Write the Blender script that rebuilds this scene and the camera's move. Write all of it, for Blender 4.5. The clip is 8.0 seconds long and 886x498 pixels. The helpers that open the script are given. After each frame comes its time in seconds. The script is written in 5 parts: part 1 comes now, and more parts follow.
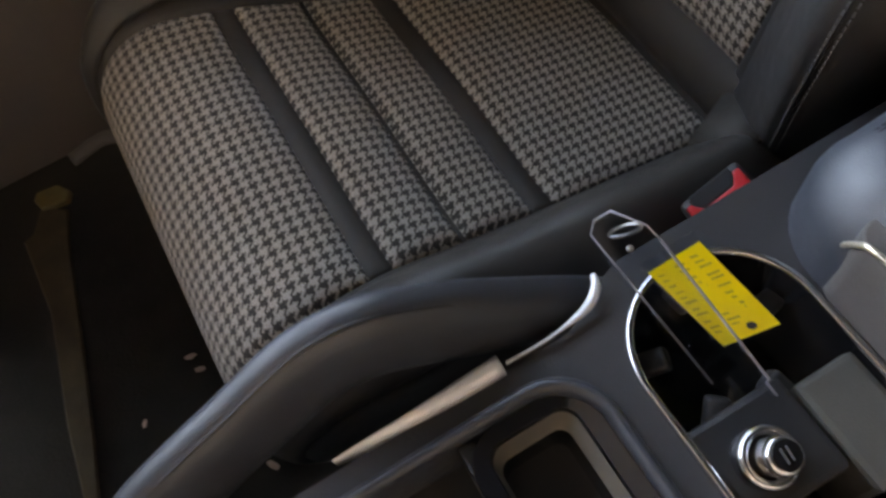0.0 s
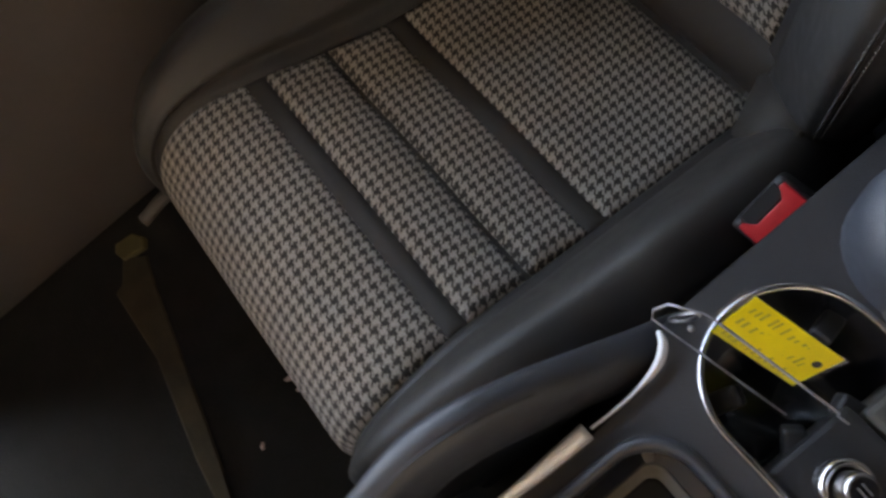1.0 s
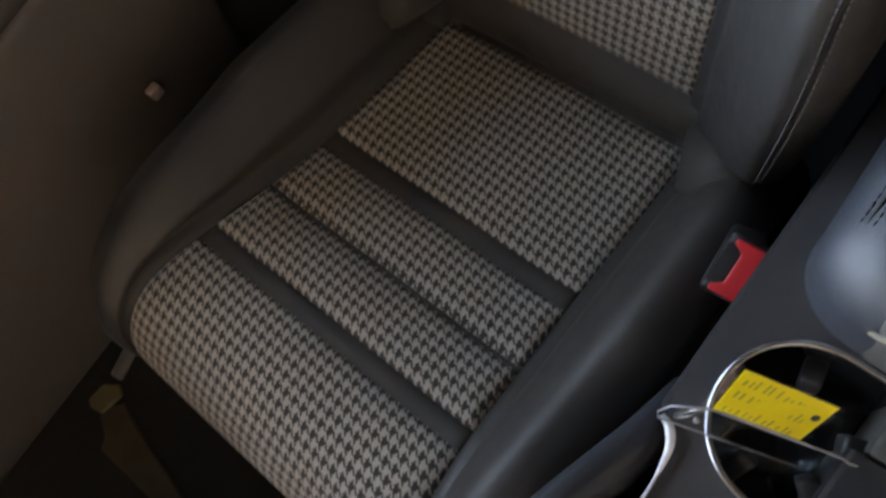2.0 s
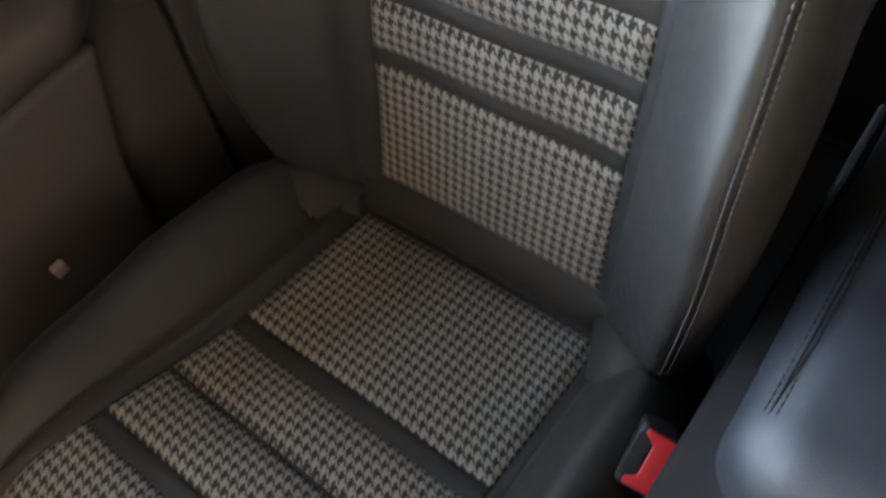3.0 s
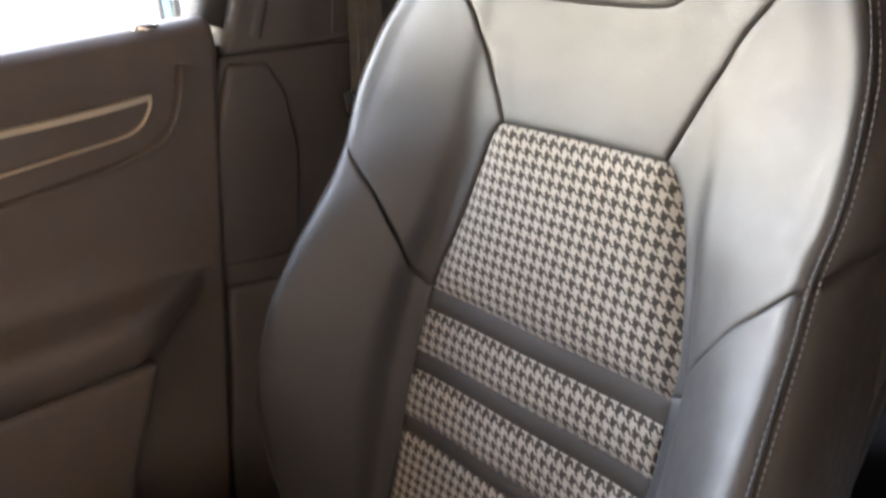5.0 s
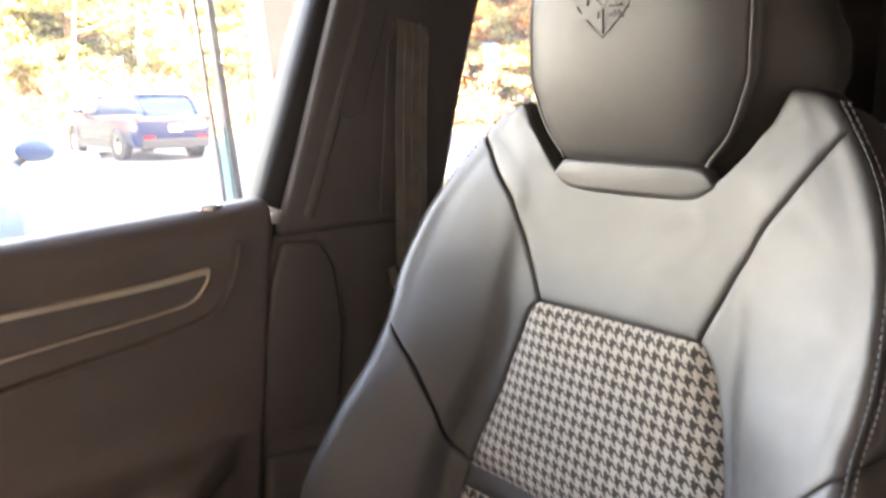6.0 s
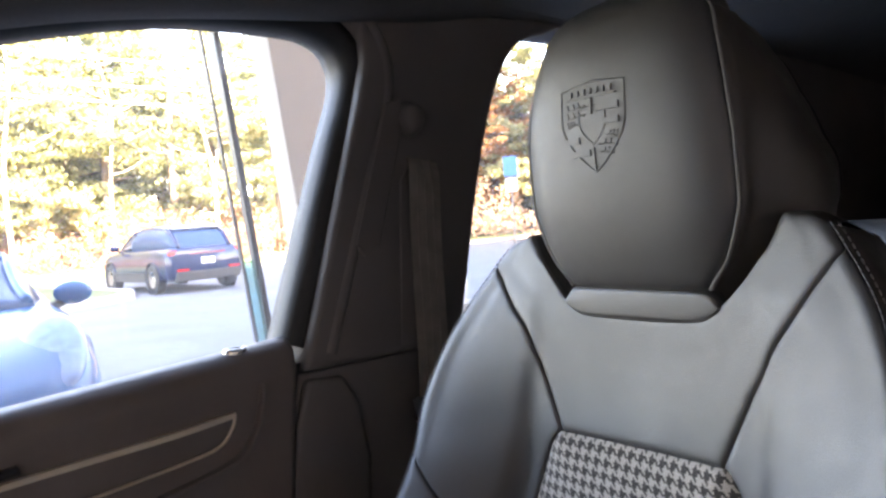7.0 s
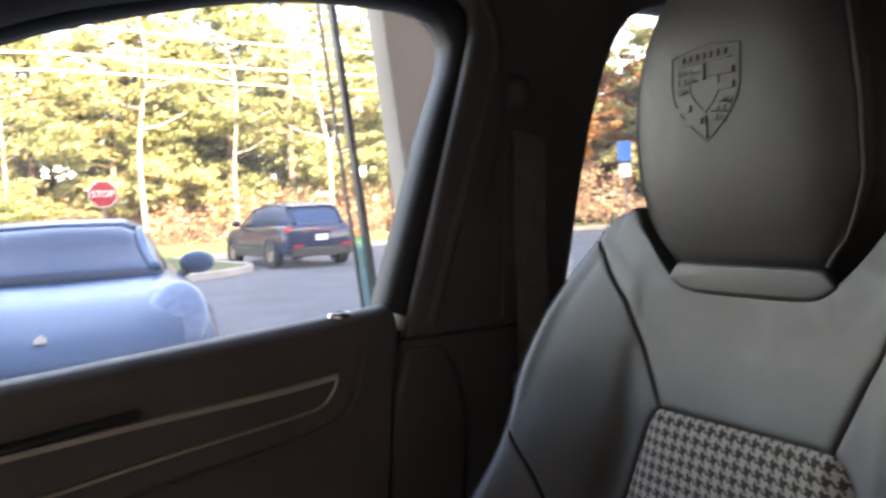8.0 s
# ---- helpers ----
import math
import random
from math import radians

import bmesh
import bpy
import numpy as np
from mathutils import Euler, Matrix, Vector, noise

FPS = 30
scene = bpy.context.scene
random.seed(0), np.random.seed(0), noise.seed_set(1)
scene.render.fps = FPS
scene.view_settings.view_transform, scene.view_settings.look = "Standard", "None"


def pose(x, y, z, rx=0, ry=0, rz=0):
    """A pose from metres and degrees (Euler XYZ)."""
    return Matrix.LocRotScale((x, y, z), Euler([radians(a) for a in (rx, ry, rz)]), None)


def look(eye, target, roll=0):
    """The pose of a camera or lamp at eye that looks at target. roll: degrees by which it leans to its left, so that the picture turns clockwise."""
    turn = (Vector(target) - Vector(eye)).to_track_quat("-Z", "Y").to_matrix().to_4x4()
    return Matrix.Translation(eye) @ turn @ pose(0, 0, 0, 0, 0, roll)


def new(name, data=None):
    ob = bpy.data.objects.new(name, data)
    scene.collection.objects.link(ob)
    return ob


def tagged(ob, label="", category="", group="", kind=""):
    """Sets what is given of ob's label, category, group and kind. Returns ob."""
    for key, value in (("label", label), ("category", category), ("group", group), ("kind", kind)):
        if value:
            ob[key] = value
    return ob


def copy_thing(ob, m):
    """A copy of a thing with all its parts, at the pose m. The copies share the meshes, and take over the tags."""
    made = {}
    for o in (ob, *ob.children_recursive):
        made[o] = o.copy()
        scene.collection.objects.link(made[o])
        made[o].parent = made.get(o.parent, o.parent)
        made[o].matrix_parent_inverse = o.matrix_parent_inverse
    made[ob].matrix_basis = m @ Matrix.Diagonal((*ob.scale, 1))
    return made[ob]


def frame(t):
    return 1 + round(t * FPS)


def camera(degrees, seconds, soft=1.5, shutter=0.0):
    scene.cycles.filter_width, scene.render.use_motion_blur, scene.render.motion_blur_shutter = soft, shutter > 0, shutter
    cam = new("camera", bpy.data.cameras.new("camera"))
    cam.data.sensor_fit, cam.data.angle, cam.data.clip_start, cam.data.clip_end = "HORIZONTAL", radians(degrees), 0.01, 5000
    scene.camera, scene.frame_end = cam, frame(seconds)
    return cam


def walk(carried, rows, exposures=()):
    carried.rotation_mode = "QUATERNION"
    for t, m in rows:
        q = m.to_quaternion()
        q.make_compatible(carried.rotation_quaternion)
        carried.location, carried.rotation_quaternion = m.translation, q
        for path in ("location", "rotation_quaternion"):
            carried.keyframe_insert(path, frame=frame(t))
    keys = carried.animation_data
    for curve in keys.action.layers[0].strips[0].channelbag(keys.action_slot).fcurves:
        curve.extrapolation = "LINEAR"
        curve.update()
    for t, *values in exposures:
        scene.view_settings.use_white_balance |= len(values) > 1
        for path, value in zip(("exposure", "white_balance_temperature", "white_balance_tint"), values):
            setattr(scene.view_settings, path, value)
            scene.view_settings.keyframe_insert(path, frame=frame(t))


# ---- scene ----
cam = camera(60.7, 8.0, soft=2.6, shutter=0.4)

# seconds, stops, kelvin, tint: the clip's camera opens up for the dark cabin and closes again for the window
EXPOSURE = [(0.0, 5.55, 9700, 22), (1.2, 5.45, 10000, 22), (2.5, 5.45, 9500, 19), (3.0, 5.7, 9500, 18), (3.5, 6.05, 9600, 21), (4.0, 6.12, 9950, 25), (4.5, 6.08, 10300, 28), (5.5, 5.9, 10200, 30),
            (6.5, 5.75, 9300, 29), (7.0, 5.0, 7900, 28), (7.5, 4.45, 7600, 26), (8.0, 3.9, 8500, 26)]
PATH = [
    (0, (0.404, 0.138, 1.229), (-0.487, 0.418, -0.539), -14.1),
    (0.5, (0.376, 0.166, 1.263), (-0.504, 0.285, -0.529), -25.4),
    (1, (0.332, 0.196, 1.302), (-0.454, 0.205, -0.537), -39.8),
    (1.2, (0.302, 0.215, 1.317), (-0.443, 0.17, -0.538), -47.9),
    (2.3, (0.281, 0.231, 1.338), (-0.465, 0.536, -0.492), -33.4),
    (2.5, (0.282, 0.228, 1.335), (-0.473, 0.656, -0.468), -26.5),
    (3, (0.287, 0.228, 1.326), (-0.546, 0.906, -0.36), -16.4),
    (3.5, (0.297, 0.219, 1.314), (-0.659, 1.102, -0.204), -10.1),
    (4, (0.314, 0.197, 1.305), (-0.78, 1.245, -0.001), -5.5),
    (4.5, (0.328, 0.182, 1.306), (-0.894, 1.346, 0.233), -2.8),
    (5, (0.343, 0.164, 1.3), (-0.988, 1.419, 0.491), -0.5),
    (5.2, (0.348, 0.159, 1.298), (-1.019, 1.436, 0.591), 0.0),
    (6.3, (0.367, 0.152, 1.316), (-1.175, 1.399, 1.056), -1.1),
    (6.5, (0.373, 0.152, 1.313), (-1.187, 1.391, 1.139), -1.8),
    (7, (0.381, 0.155, 1.334), (-1.189, 1.389, 1.246), -4.4),
    (7.5, (0.381, 0.154, 1.337), (-1.232, 1.334, 1.264), -4.5),
    (8, (0.385, 0.16, 1.32), (-1.346, 1.156, 1.207), -2.9),
]
walk(cam, [(t, look(eye, target, roll)) for t, eye, target, roll in PATH], EXPOSURE)


# ---- world, sun ----
SUN_ELEV, SUN_AZ = radians(27), radians(4)      # azimuth from +x towards +y
world = bpy.data.worlds.new("sky")
scene.world = world
world.use_nodes = True
wn = world.node_tree.nodes
sky = wn.new("ShaderNodeTexSky")
sky.sky_type = "NISHITA"
sky.sun_disc = False
sky.sun_elevation = SUN_ELEV
sky.sun_rotation = radians(90) - SUN_AZ
sky.air_density, sky.dust_density, sky.ozone_density = 1.0, 1.2, 1.0
world.node_tree.links.new(sky.outputs[0], wn["Background"].inputs[0])
wn["Background"].inputs[1].default_value = 0.15
sun = new("sun", bpy.data.lights.new("sun", "SUN"))
sun.data.energy, sun.data.angle, sun.data.color = 3.6, radians(0.5), (1.0, 0.93, 0.82)
sun_dir = Vector((math.cos(SUN_ELEV) * math.cos(SUN_AZ), math.cos(SUN_ELEV) * math.sin(SUN_AZ), math.sin(SUN_ELEV)))
sun.matrix_world = look(sun_dir * 40, (0, 0, 0))

# ---- materials ----


def mat(name, colour, rough=0.5, metal=0.0, vary=0.15, scale=8.0, bump=0.0, bscale=200.0, spec=0.5, coat=0.0, sheen=0.0, ior=1.5):
    """A surface with variation at two scales and a fine relief."""
    m = bpy.data.materials.new(name)
    m.use_nodes = True
    nt = m.node_tree
    n, l = nt.nodes, nt.links
    b = n["Principled BSDF"]
    tc = n.new("ShaderNodeTexCoord")
    big, small = n.new("ShaderNodeTexNoise"), n.new("ShaderNodeTexNoise")
    big.inputs["Scale"].default_value, small.inputs["Scale"].default_value = scale, scale * 14
    big.inputs["Detail"].default_value = small.inputs["Detail"].default_value = 4
    l.new(tc.outputs["Object"], big.inputs[0]), l.new(tc.outputs["Object"], small.inputs[0])
    mix = n.new("ShaderNodeMath")
    mix.operation = "MULTIPLY_ADD"
    mix.inputs[1].default_value = 0.4
    l.new(small.outputs[0], mix.inputs[0]), l.new(big.outputs[0], mix.inputs[2])
    ramp = n.new("ShaderNodeMapRange")
    ramp.inputs[1].default_value, ramp.inputs[2].default_value = 0.45, 0.95
    ramp.inputs[3].default_value, ramp.inputs[4].default_value = 1 - vary, 1 + vary
    l.new(mix.outputs[0], ramp.inputs[0])
    sc = n.new("ShaderNodeVectorMath")
    sc.operation = "SCALE"
    sc.inputs[0].default_value = colour
    l.new(ramp.outputs[0], sc.inputs["Scale"])
    l.new(sc.outputs[0], b.inputs["Base Color"])
    b.inputs["Metallic"].default_value, b.inputs["Specular IOR Level"].default_value = metal, spec
    b.inputs["IOR"].default_value = ior
    b.inputs["Coat Weight"].default_value, b.inputs["Sheen Weight"].default_value = coat, sheen
    rr = n.new("ShaderNodeMapRange")
    rr.inputs[1].default_value, rr.inputs[2].default_value = 0.3, 0.7
    rr.inputs[3].default_value, rr.inputs[4].default_value = max(0.02, rough * 0.88), min(1, rough * 1.12)
    l.new(small.outputs[0], rr.inputs[0]), l.new(rr.outputs[0], b.inputs["Roughness"])
    if bump:
        bt = n.new("ShaderNodeTexVoronoi" if bscale > 300 else "ShaderNodeTexNoise")
        bt.inputs["Scale"].default_value = bscale
        l.new(tc.outputs["Object"], bt.inputs[0])
        bu = n.new("ShaderNodeBump")
        bu.inputs["Strength"].default_value, bu.inputs["Distance"].default_value = bump, 0.0006
        l.new(bt.outputs[0], bu.inputs["Height"]), l.new(bu.outputs[0], b.inputs["Normal"])
    return m


def math_node(nt, op, a, b=None):
    k = nt.nodes.new("ShaderNodeMath")
    k.operation = op
    for i, v in enumerate((a, b)):
        if isinstance(v, (int, float)):
            k.inputs[i].default_value = v
        elif v is not None:
            nt.links.new(v, k.inputs[i])
    return k.outputs[0]


def houndstooth(name, period, pale, dark):
    """A 2/2 twill of four pale and four dark threads, laid on the UV map in metres."""
    m = bpy.data.materials.new(name)
    m.use_nodes = True
    nt = m.node_tree
    n, l = nt.nodes, nt.links
    b = n["Principled BSDF"]
    uv = n.new("ShaderNodeUVMap")
    sep = n.new("ShaderNodeSeparateXYZ")
    wob = n.new("ShaderNodeTexNoise")
    wob.inputs["Scale"].default_value = 260
    l.new(uv.outputs[0], wob.inputs[0])
    shift = n.new("ShaderNodeVectorMath")
    shift.operation = "MULTIPLY_ADD"
    shift.inputs[1].default_value, shift.inputs[2].default_value = (0.0012,) * 3, (0.0, 0.0, 0.0)
    l.new(wob.outputs["Color"], shift.inputs[0])
    add = n.new("ShaderNodeVectorMath")
    l.new(uv.outputs[0], add.inputs[0]), l.new(shift.outputs[0], add.inputs[1])
    l.new(add.outputs[0], sep.inputs[0])
    fx, fy = (math_node(nt, "MULTIPLY", sep.outputs[k], 8 / period) for k in (0, 1))
    i, j = math_node(nt, "FLOOR", fx), math_node(nt, "FLOOR", fy)
    warp = math_node(nt, "LESS_THAN", math_node(nt, "FLOORED_MODULO", i, 8.0), 3.5)
    weft = math_node(nt, "LESS_THAN", math_node(nt, "FLOORED_MODULO", j, 8.0), 3.5)
    twill = math_node(nt, "LESS_THAN", math_node(nt, "FLOORED_MODULO", math_node(nt, "ADD", i, j), 4.0), 1.5)
    pick = n.new("ShaderNodeMix")
    l.new(twill, pick.inputs[0]), l.new(weft, pick.inputs[2]), l.new(warp, pick.inputs[3])
    fuzz, soil = n.new("ShaderNodeTexNoise"), n.new("ShaderNodeTexNoise")
    fuzz.inputs["Scale"].default_value, soil.inputs["Scale"].default_value = 900, 14
    l.new(uv.outputs[0], fuzz.inputs[0]), l.new(uv.outputs[0], soil.inputs[0])
    col = n.new("ShaderNodeMix")
    col.data_type = "RGBA"
    col.inputs[6].default_value, col.inputs[7].default_value = (*dark, 1), (*pale, 1)
    l.new(pick.outputs[0], col.inputs[0])
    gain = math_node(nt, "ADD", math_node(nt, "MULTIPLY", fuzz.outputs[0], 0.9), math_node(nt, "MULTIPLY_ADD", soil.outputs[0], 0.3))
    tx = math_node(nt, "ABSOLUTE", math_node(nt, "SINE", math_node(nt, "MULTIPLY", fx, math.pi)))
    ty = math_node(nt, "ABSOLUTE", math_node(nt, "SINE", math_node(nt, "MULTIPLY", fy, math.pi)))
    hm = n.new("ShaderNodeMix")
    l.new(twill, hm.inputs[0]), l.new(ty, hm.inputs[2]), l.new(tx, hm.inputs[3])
    # shade between threads put into the colour: gaps darker, thread crowns lighter
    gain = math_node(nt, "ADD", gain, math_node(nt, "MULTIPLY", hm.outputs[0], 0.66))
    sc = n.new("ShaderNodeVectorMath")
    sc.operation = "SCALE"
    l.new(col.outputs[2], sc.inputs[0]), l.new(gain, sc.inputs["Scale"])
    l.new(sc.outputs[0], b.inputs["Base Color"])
    b.inputs["Roughness"].default_value, b.inputs["Sheen Weight"].default_value = 0.9, 0.15
    b.inputs["Specular IOR Level"].default_value = 0.2
    bu = n.new("ShaderNodeBump")
    bu.inputs["Strength"].default_value, bu.inputs["Distance"].default_value = 0.6, 0.0008
    l.new(hm.outputs[0], bu.inputs["Height"]), l.new(bu.outputs[0], b.inputs["Normal"])
    return m


def pane_material(name, tint, rough=0.0, haze=0.0):
    """Clear sheet: it lets light straight through, shines more at a slant and may carry a pale film for glare haze."""
    m = bpy.data.materials.new(name)
    m.use_nodes = True
    n, l = m.node_tree.nodes, m.node_tree.links
    n.remove(n["Principled BSDF"])
    tr, gl, lw, mx = (n.new(k) for k in ("ShaderNodeBsdfTransparent", "ShaderNodeBsdfGlossy", "ShaderNodeLayerWeight", "ShaderNodeMixShader"))
    tr.inputs[0].default_value = (*tint, 1)
    gl.inputs["Roughness"].default_value = rough
    gain = math_node(m.node_tree, "MULTIPLY_ADD", math_node(m.node_tree, "POWER", lw.outputs["Facing"], 4.0), 0.6)
    gain.node.inputs[2].default_value = 0.035
    clear = tr.outputs[0]
    # translucent film added as a veil of glare that lifts the dark tones outside
    if haze:
        film, haze_noise, share = n.new("ShaderNodeBsdfTranslucent"), n.new("ShaderNodeTexNoise"), n.new("ShaderNodeMixShader")
        film.inputs[0].default_value = (.8, .8, .8, 1)
        haze_noise.inputs["Scale"].default_value = 5
        l.new(math_node(m.node_tree, "MULTIPLY", haze_noise.outputs[0], 2 * haze), share.inputs[0])
        l.new(tr.outputs[0], share.inputs[1]), l.new(film.outputs[0], share.inputs[2])
        clear = share.outputs[0]
    l.new(gain, mx.inputs[0]), l.new(clear, mx.inputs[1]), l.new(gl.outputs[0], mx.inputs[2])
    l.new(mx.outputs[0], n["Material Output"].inputs[0])
    return m


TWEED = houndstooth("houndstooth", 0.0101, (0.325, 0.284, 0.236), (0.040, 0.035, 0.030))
LEATHER = mat("black_leather", (0.034, 0.033, 0.032), 0.47, vary=0.14, scale=6, bump=0.35, bscale=1400, spec=1.0, ior=1.52)
# same black leather, with warm light from the driver's side put into its colour
LEATHER_WARM = mat("black_leather_warm_lit", (0.044, 0.039, 0.034), 0.46, vary=0.12, scale=6, bump=0.3, bscale=1400)
BAND = mat("grey_band_leather", (0.060, 0.052, 0.044), 0.6, vary=0.12, scale=10, bump=0.3, bscale=1400, spec=0.3)
THREAD = mat("grey_thread", (0.15, 0.15, 0.152), 0.8, vary=0.2, scale=300)
PIPING = mat("pale_piping", (0.16, 0.16, 0.155), 0.45, vary=0.1, scale=60)
ARM = mat("blue_grey_armrest_leather", (0.030, 0.037, 0.050), 0.52, vary=0.12, scale=8, bump=0.35, bscale=1400, spec=1.0, ior=1.62)
CONSOLE = mat("black_console_skin", (0.040, 0.038, 0.039), 0.45, vary=0.12, scale=9, bump=0.3, bscale=1100)
GRIP = mat("black_grip_leather", (0.034, 0.036, 0.042), 0.46, vary=0.12, scale=9, bump=0.2, bscale=1400, spec=0.7)
PLASTIC = mat("black_plastic", (0.022, 0.021, 0.021), 0.45, vary=0.15, scale=12, bump=0.2, bscale=900)
SOFT = mat("dark_soft_trim", (0.135, 0.114, 0.103), 0.5, vary=0.12, scale=7, bump=0.3, bscale=1100)
PILLAR = mat("grey_pillar_trim", (0.125, 0.114, 0.107), 0.6, vary=0.1, scale=9, bump=0.25, bscale=900)
GLOSS = mat("piano_black", (0.012, 0.012, 0.013), 0.12, vary=0.1, scale=20, coat=0.4)
RUBBER = mat("black_rubber", (0.014, 0.014, 0.014), 0.6, vary=0.2, scale=30)
CHROME = mat("satin_chrome", (0.62, 0.61, 0.60), 0.24, metal=1.0, vary=0.08, scale=30)
SATIN = mat("silver_lacquer_trim", (0.72, 0.72, 0.72), 0.36, metal=0.30, vary=0.08, scale=30)
DOORTRIM = mat("dull_gold_satin_trim", (0.74, 0.64, 0.49), 0.38, metal=0.75, vary=0.08, scale=30)
STEEL = mat("steel", (0.45, 0.44, 0.43), 0.3, metal=1.0, vary=0.15, scale=60)
CARPET = mat("black_carpet", (0.008, 0.0075, 0.0078), 0.95, vary=0.4, scale=30, bump=0.9, bscale=280, sheen=0.1)
HEADLINER = mat("charcoal_headliner", (0.085, 0.083, 0.084), 0.9, vary=0.08, scale=15, bump=0.4, bscale=280)
RED = mat("red_button", (0.62, 0.02, 0.025), 0.35, vary=0.1, scale=50)
BELT = mat("grey_brown_webbing", (0.21, 0.19, 0.165), 0.7, vary=0.2, scale=40, bump=0.5, bscale=280)
YELLOW = mat("yellow_card", (0.88, 0.66, 0.0), 0.5, vary=0.06, scale=60)
INK = mat("grey_ink", (0.50, 0.38, 0.02), 0.6, vary=0.2, scale=200)
ACRYLIC = pane_material("clear_acrylic", (0.93, 0.95, 0.97))
GLASS = pane_material("window_glass", (0.90, 0.94, 0.93), haze=0.06)
REAR_GLASS = pane_material("rear_window_glass", (0.86, 0.90, 0.90), haze=0.025)
ASPHALT = mat("asphalt", (0.088, 0.092, 0.100), 0.85, vary=0.3, scale=0.6, bump=0.8, bscale=40)
GRASS = mat("lawn", (0.075, 0.10, 0.025), 0.95, vary=0.4, scale=0.8, bump=0.9, bscale=60)
CONCRETE = mat("concrete", (0.33, 0.31, 0.28), 0.85, vary=0.15, scale=2, bump=0.5, bscale=80)
STUCCO = mat("beige_stucco", (0.55, 0.47, 0.38), 0.9, vary=0.07, scale=1.5, bump=0.5, bscale=120)
# colour of the unseen wall that bounces warm fill into the cabin
BUFF = mat("buff_fill_wall", (0.60, 0.46, 0.37), 0.85, vary=0.05, scale=1.5, bump=0.5, bscale=120)
# kept dark so the unseen front wall sends little light back
DARK_BLOCK = mat("dark_block_wall", (0.06, 0.053, 0.047), 0.6, vary=0.08, scale=1.5, bump=0.3, bscale=120)
BLUE_PAINT = mat("blue_car_paint", (0.010, 0.075, 0.180), 0.24, vary=0.03, scale=0.4, spec=0.3)
NAVY_PAINT = mat("navy_car_paint", (0.008, 0.016, 0.050), 0.14, vary=0.03, scale=0.4, spec=0.4)
CARGLASS = mat("dark_car_glass", (0.025, 0.055, 0.115), 0.16, vary=0.05, scale=3, spec=0.12)
TAILRED = mat("red_lamp", (0.45, 0.01, 0.015), 0.2, vary=0.1, scale=20, coat=0.5)
LAMP = mat("clear_lamp", (0.10, 0.17, 0.30), 0.2, vary=0.2, scale=15, spec=0.4)
SIGNRED = mat("sign_red", (0.26, 0.005, 0.014), 0.5, vary=0.08, scale=4)
WHITE = mat("white_paint", (0.78, 0.78, 0.76), 0.5, vary=0.05, scale=4)
BARK = mat("grey_brown_bark", (0.12, 0.09, 0.065), 0.95, vary=0.35, scale=4, bump=0.9, bscale=30)
BIRCH = mat("pale_birch_bark", (0.29, 0.26, 0.22), 0.85, vary=0.3, scale=5, bump=0.4, bscale=30)
LITTER = mat("leaf_litter", (0.20, 0.115, 0.045), 0.95, vary=0.45, scale=1.2, bump=0.9, bscale=20)
PINKISH = mat("pale_plastic", (0.55, 0.42, 0.40), 0.4, vary=0.1, scale=60)
PANEL = mat("olive_grey_plastic", (0.075, 0.070, 0.060), 0.5, vary=0.12, scale=20, bump=0.3, bscale=900)
# brighter end of the sunlight on the foot well carpet, as a colour
SUNLIT_PATCH = mat("olive_sunlit_patch", (0.15, 0.125, 0.055), 0.6, vary=0.2, scale=40)
LIP = mat("dull_beige_plastic", (0.115, 0.10, 0.078), 0.6, vary=0.1, scale=30)
# dimmer length of that sunlight, likewise given as a colour
TAN = mat("tan_sunlit_strip", (0.060, 0.046, 0.027), 0.8, vary=0.4, scale=25, bump=0.5, bscale=260)


def leaf_material(name, a, b):
    """Leaves that differ from one to the next."""
    m = bpy.data.materials.new(name)
    m.use_nodes = True
    n, l = m.node_tree.nodes, m.node_tree.links
    p = n["Principled BSDF"]
    geo, ramp = n.new("ShaderNodeNewGeometry"), n.new("ShaderNodeValToRGB")
    ramp.color_ramp.elements[0].color, ramp.color_ramp.elements[1].color = (*a, 1), (*b, 1)
    l.new(geo.outputs["Random Per Island"], ramp.inputs[0])
    p.inputs["Roughness"].default_value, p.inputs["Specular IOR Level"].default_value = 0.7, 0.25
    tl, mx = n.new("ShaderNodeBsdfTranslucent"), n.new("ShaderNodeMixShader")
    mx.inputs[0].default_value = 0.5
    l.new(ramp.outputs[0], p.inputs["Base Color"]), l.new(ramp.outputs[0], tl.inputs[0])
    l.new(p.outputs[0], mx.inputs[1]), l.new(tl.outputs[0], mx.inputs[2]), l.new(mx.outputs[0], n["Material Output"].inputs[0])
    return m


LEAF_GREEN = leaf_material("green_yellow_leaves", (0.14, 0.175, 0.07), (0.40, 0.40, 0.19))
LEAF_GOLD = leaf_material("golden_leaves", (0.25, 0.25, 0.11), (0.46, 0.41, 0.19))
LEAF_RUST = leaf_material("rust_leaves", (0.28, 0.12, 0.045), (0.44, 0.24, 0.09))
LEAF_DRY = leaf_material("dry_undergrowth_leaves", (0.22, 0.125, 0.075), (0.52, 0.36, 0.24))

